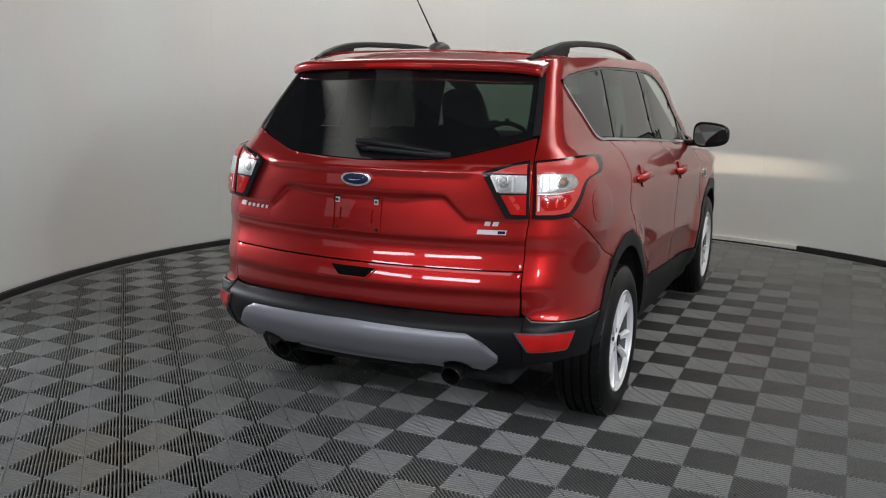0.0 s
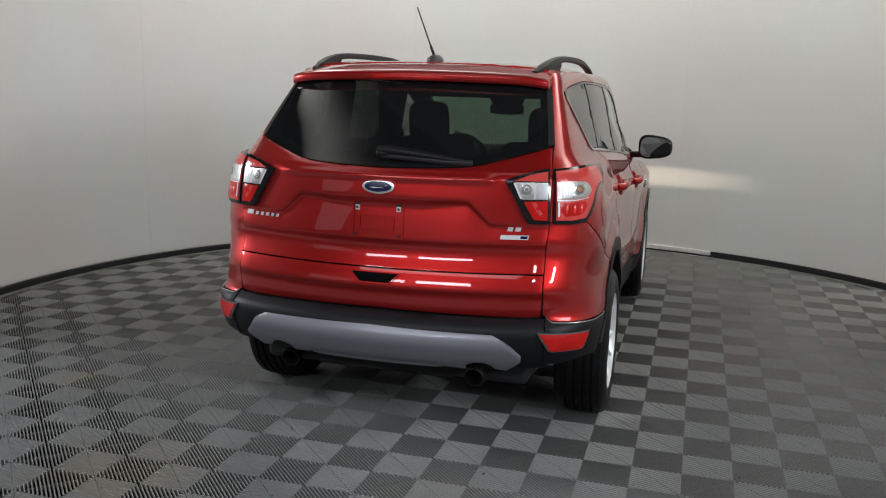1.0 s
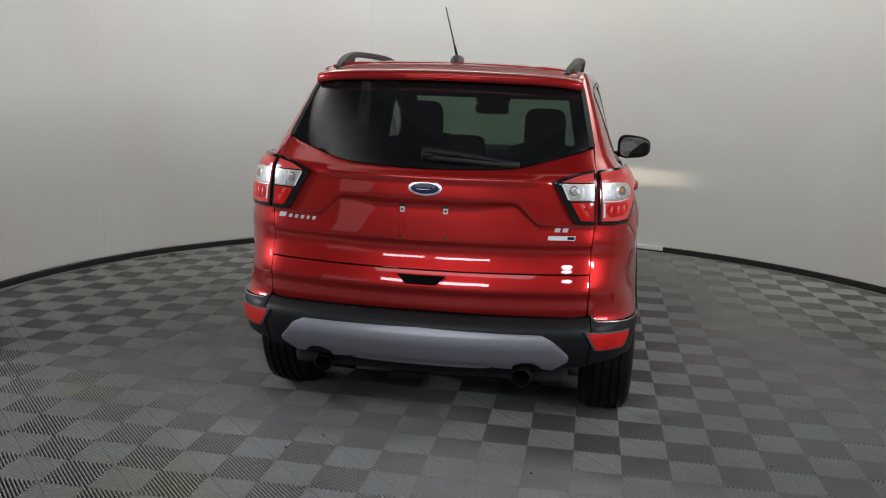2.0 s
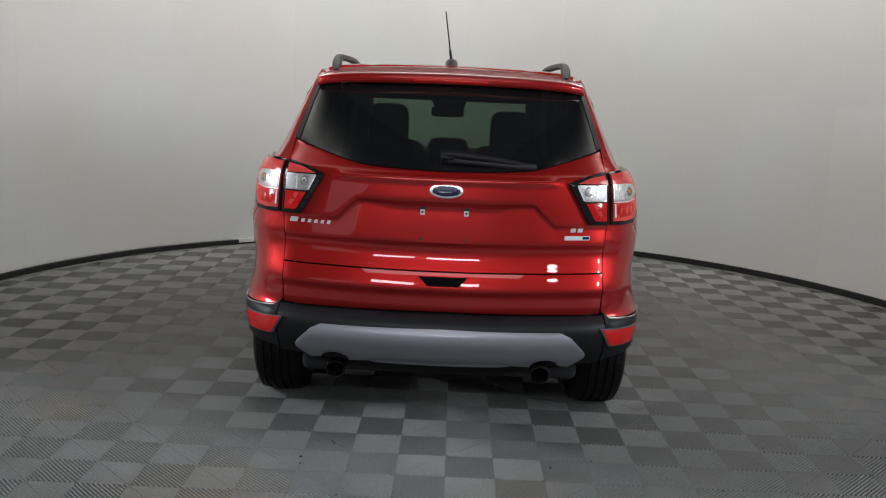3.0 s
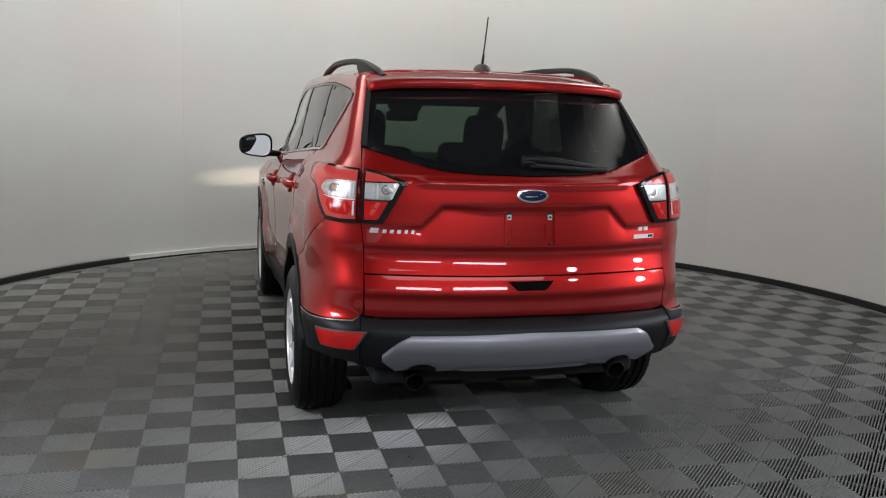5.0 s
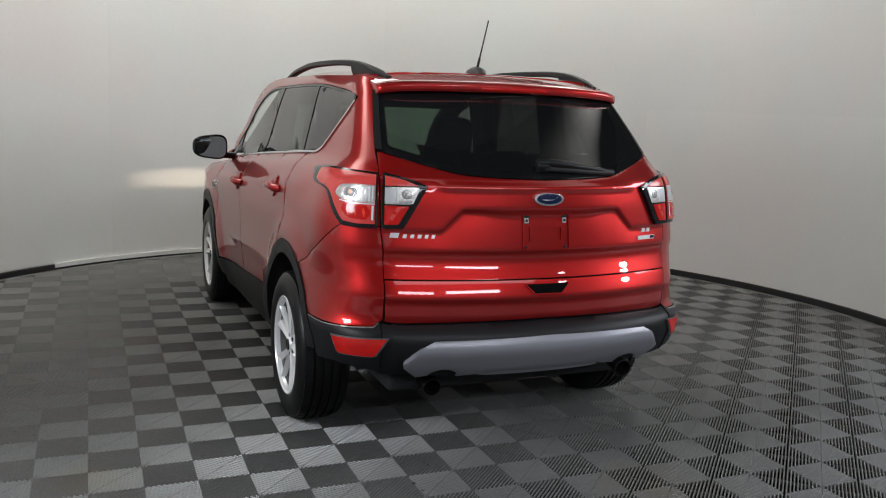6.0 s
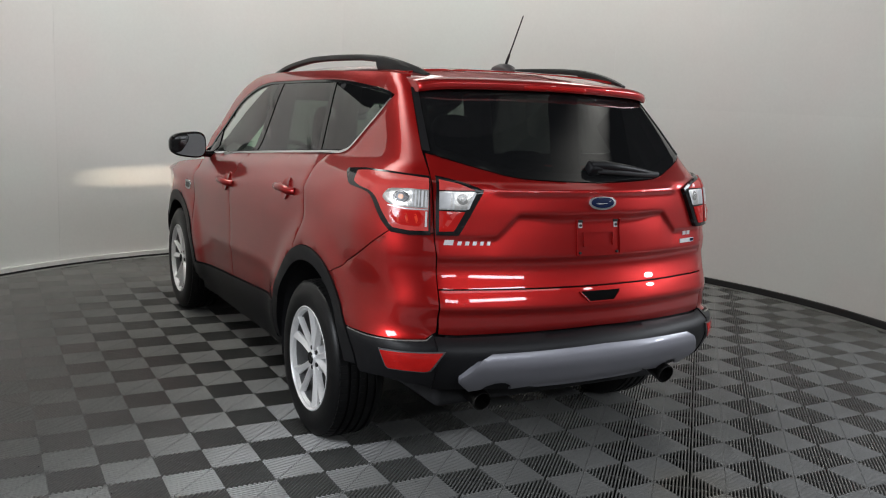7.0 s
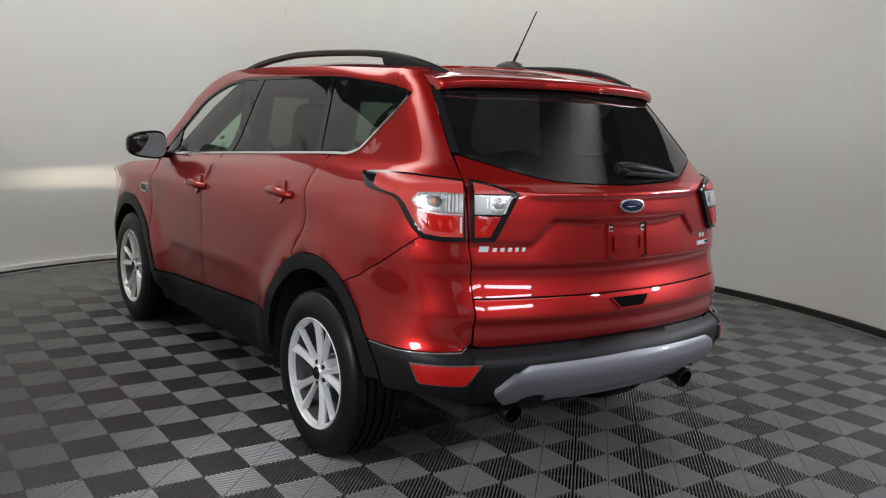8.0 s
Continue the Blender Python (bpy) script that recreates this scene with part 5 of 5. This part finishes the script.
for x in (-0.365, 0.375):
    seat(x, 1.12, True)
    seat(x, 0.32, False)
seat(0.0, 0.34, False)
rounded_box("dashboard", -0.66, 0.66, 1.86, 2.3, 0.80, 1.11, 0.08, M_INNER, car)
cushion("rear_view_mirror", 0.225, 0.070, 0.045, M_INNER, car, pose(-0.01, 1.60, 1.385, 0, 0, 8), 5.0)
cushion("mirror_mount", 0.30, 0.16, 0.06, M_INNER, car, pose(0.0, 1.56, 1.455, 20, 0, 0), 3.0, 0.45)
patch("screen_tag", [(-0.458, 0.765), (-0.430, 0.765), (-0.430, 0.80), (-0.458, 0.80)], M_BLACK, car, fn=screen_at, grid=0.05, proud=-0.006, thick=0.003, label="small dark tag on the windscreen")
for sg in (-1, 1):
    rounded_box("pillar_lining", -0.045, 0.045, -0.11, 0.11, -0.42, 0.40, 0.03, M_INNER, car, m=pose(sg * 0.675, 1.12, 1.15, 0, sg * -9, 0))
    rounded_box("pillar_lining", -0.045, 0.045, -0.09, 0.09, -0.42, 0.38, 0.03, M_INNER, car, m=pose(sg * 0.668, 0.235, 1.18, 0, sg * -9, 0))
    rounded_box("pillar_lining", -0.05, 0.05, -0.10, 0.10, -0.30, 0.26, 0.03, M_INNER, car, m=pose(sg * 0.625, -0.36, 1.27, -38, sg * -12, 0))
rounded_box("windscreen_header", -0.60, 0.60, 1.28, 1.40, 1.46, 1.60, 0.03, M_INNER, car)
for sg in (-1, 1):
    sweep("inner_pillar", [(sg * 0.56, 1.30, 1.52), (sg * 0.565, 1.45, 1.47), (sg * 0.59, 1.70, 1.35), (sg * 0.65, 2.0, 1.15)], 0.065, M_INNER, car)
sweep("steering_wheel", [(-0.36 + 0.185 * math.cos(t), 1.78 - 0.05 * math.sin(t), 1.02 + 0.175 * math.sin(t)) for t in (2 * math.pi * k / 28 for k in range(28))] + [(-0.175, 1.78, 1.02)], 0.016, M_INNER, car)

# ---- grit and crumbs on the floor ----
rng = random.Random(5)
verts, faces = [], []
spots = [(-0.55, -1.00), (-0.45, -0.76), (1.15, -1.09), (1.47, -0.64), (-0.56, -0.93), (-0.44, -0.78), (-0.37, -1.26), (1.15, 0.28), (0.48, -0.94), (0.66, -0.86)]
for _ in range(60):
    spots.append((rng.uniform(-2.2, 2.0), rng.uniform(-1.9, 0.2)))
for n, (cx, cy) in enumerate(spots):
    r = rng.uniform(0.004, 0.008) if n < 10 else rng.uniform(0.0015, 0.004)
    k0 = len(verts)
    for k in range(6):
        a = k * math.pi / 3
        verts.append((cx + r * rng.uniform(0.6, 1.3) * math.cos(a), cy + r * rng.uniform(0.5, 1.2) * math.sin(a), 0.0))
    verts.append((cx + rng.uniform(-0.3, 0.3) * r, cy, r * 0.8))
    faces += [(k0 + k, k0 + (k + 1) % 6, k0 + 6) for k in range(6)]
grit = mesh_object("floor_grit", verts, faces, M_BLACK)
tagged(grit, "small dark crumbs of grit scattered over the floor tiles", "grit", kind="stuff")

# ---- floor tiles: ribbed squares, ribs alternately along the two diagonals ----
SQ, TILE_TURN, TILE_X, TILE_Y = 0.2, radians(-0.59), 1.2514, -0.0711
RIBS, RIB_W, RIB_DEPTH = 20, 0.0066, 0.022


def tile_ribs(keep=None):
    """Vertices and faces of one 2 x 2 tile, from its corner; keep(x, y) drops ribs past the floor's edge."""
    verts, faces = [], []
    diag, bar = SQ * math.sqrt(2), 0.0014

    def box(cx, cy, du, dv, u0, u1, v0, v1, z1):
        """A rib with a rounded top, along v."""
        um, w = (u0 + u1) / 2, (u1 - u0) / 2
        ends = [(cx + du[0] * um + dv[0] * v, cy + du[1] * um + dv[1] * v) for v in (v0, v1)]
        if keep and not all(keep(*p) for p in ends):
            return
        n = len(verts)
        for x, y in ends:
            verts.extend((x + du[0] * w * q, y + du[1] * w * q, h) for q, h in
                         ((-1, -RIB_DEPTH), (-1, z1 - 0.0052), (-0.68, z1 - 0.0018), (0, z1), (0.68, z1 - 0.0018), (1, z1 - 0.0052), (1, -RIB_DEPTH)))
        for k in range(6):
            faces.append((n + k, n + k + 1, n + k + 8, n + k + 7))
        verts.extend(verts[n:n + 14])
        faces.append(tuple(range(n + 14, n + 21)))
        faces.append(tuple(range(n + 27, n + 20, -1)))

    s = math.sqrt(0.5)
    for i in (0, 1):
        for j in (0, 1):
            even = (i + j) % 2 == 0
            cx, cy = i * SQ + (0 if even else SQ), j * SQ
            du, dv = ((s, s), (-s, s)) if even else ((-s, s), (-s, -s))
            box(cx, cy, du, dv, 0.004, diag - 0.004, -bar, bar, -0.006)
            for k in range(RIBS):
                u = (k + 0.5) * diag / RIBS
                reach = min(u, diag - u) + 0.0005
                if reach > bar + 0.002:
                    box(cx, cy, du, dv, u - RIB_W / 2, u + RIB_W / 2, bar, reach, 0)
                    box(cx, cy, du, dv, u - RIB_W / 2, u + RIB_W / 2, -reach, -bar, 0)
    return verts, faces


turn = Matrix.Rotation(TILE_TURN, 4, "Z")
whole = bpy.data.meshes.new("tile")
rib_verts, rib_faces = tile_ribs()
whole.from_pydata(rib_verts, [], rib_faces)
whole.materials.append(M_TILE)
whole.polygons.foreach_set("use_smooth", [len(p.vertices) == 4 for p in whole.polygons])
edge = RING_R
for i in range(-30, 16, 2):
    for j in range(-20, 26, 2):
        m = Matrix.Translation((TILE_X, TILE_Y, 0)) @ turn @ Matrix.Translation((i * SQ, j * SQ, 0))
        far = [math.hypot(p.x - RING_X, p.y - RING_Y) for p in (m @ Vector((a, b, 0)) for a in (0, 2 * SQ) for b in (0, 2 * SQ))]
        if min(far) > edge:
            continue
        me = whole
        if max(far) > edge:
            def inside(x, y, m=m):
                p = m @ Vector((x, y, 0))
                return math.hypot(p.x - RING_X, p.y - RING_Y) < edge
            v, f = tile_ribs(inside)
            if not f:
                continue
            me = bpy.data.meshes.new("tile_cut")
            me.from_pydata(v, [], f)
            me.materials.append(M_TILE)
            me.polygons.foreach_set("use_smooth", [len(p.vertices) == 4 for p in me.polygons])
        ob = new("tile", me)
        ob.matrix_world = m
        ob.parent = floor
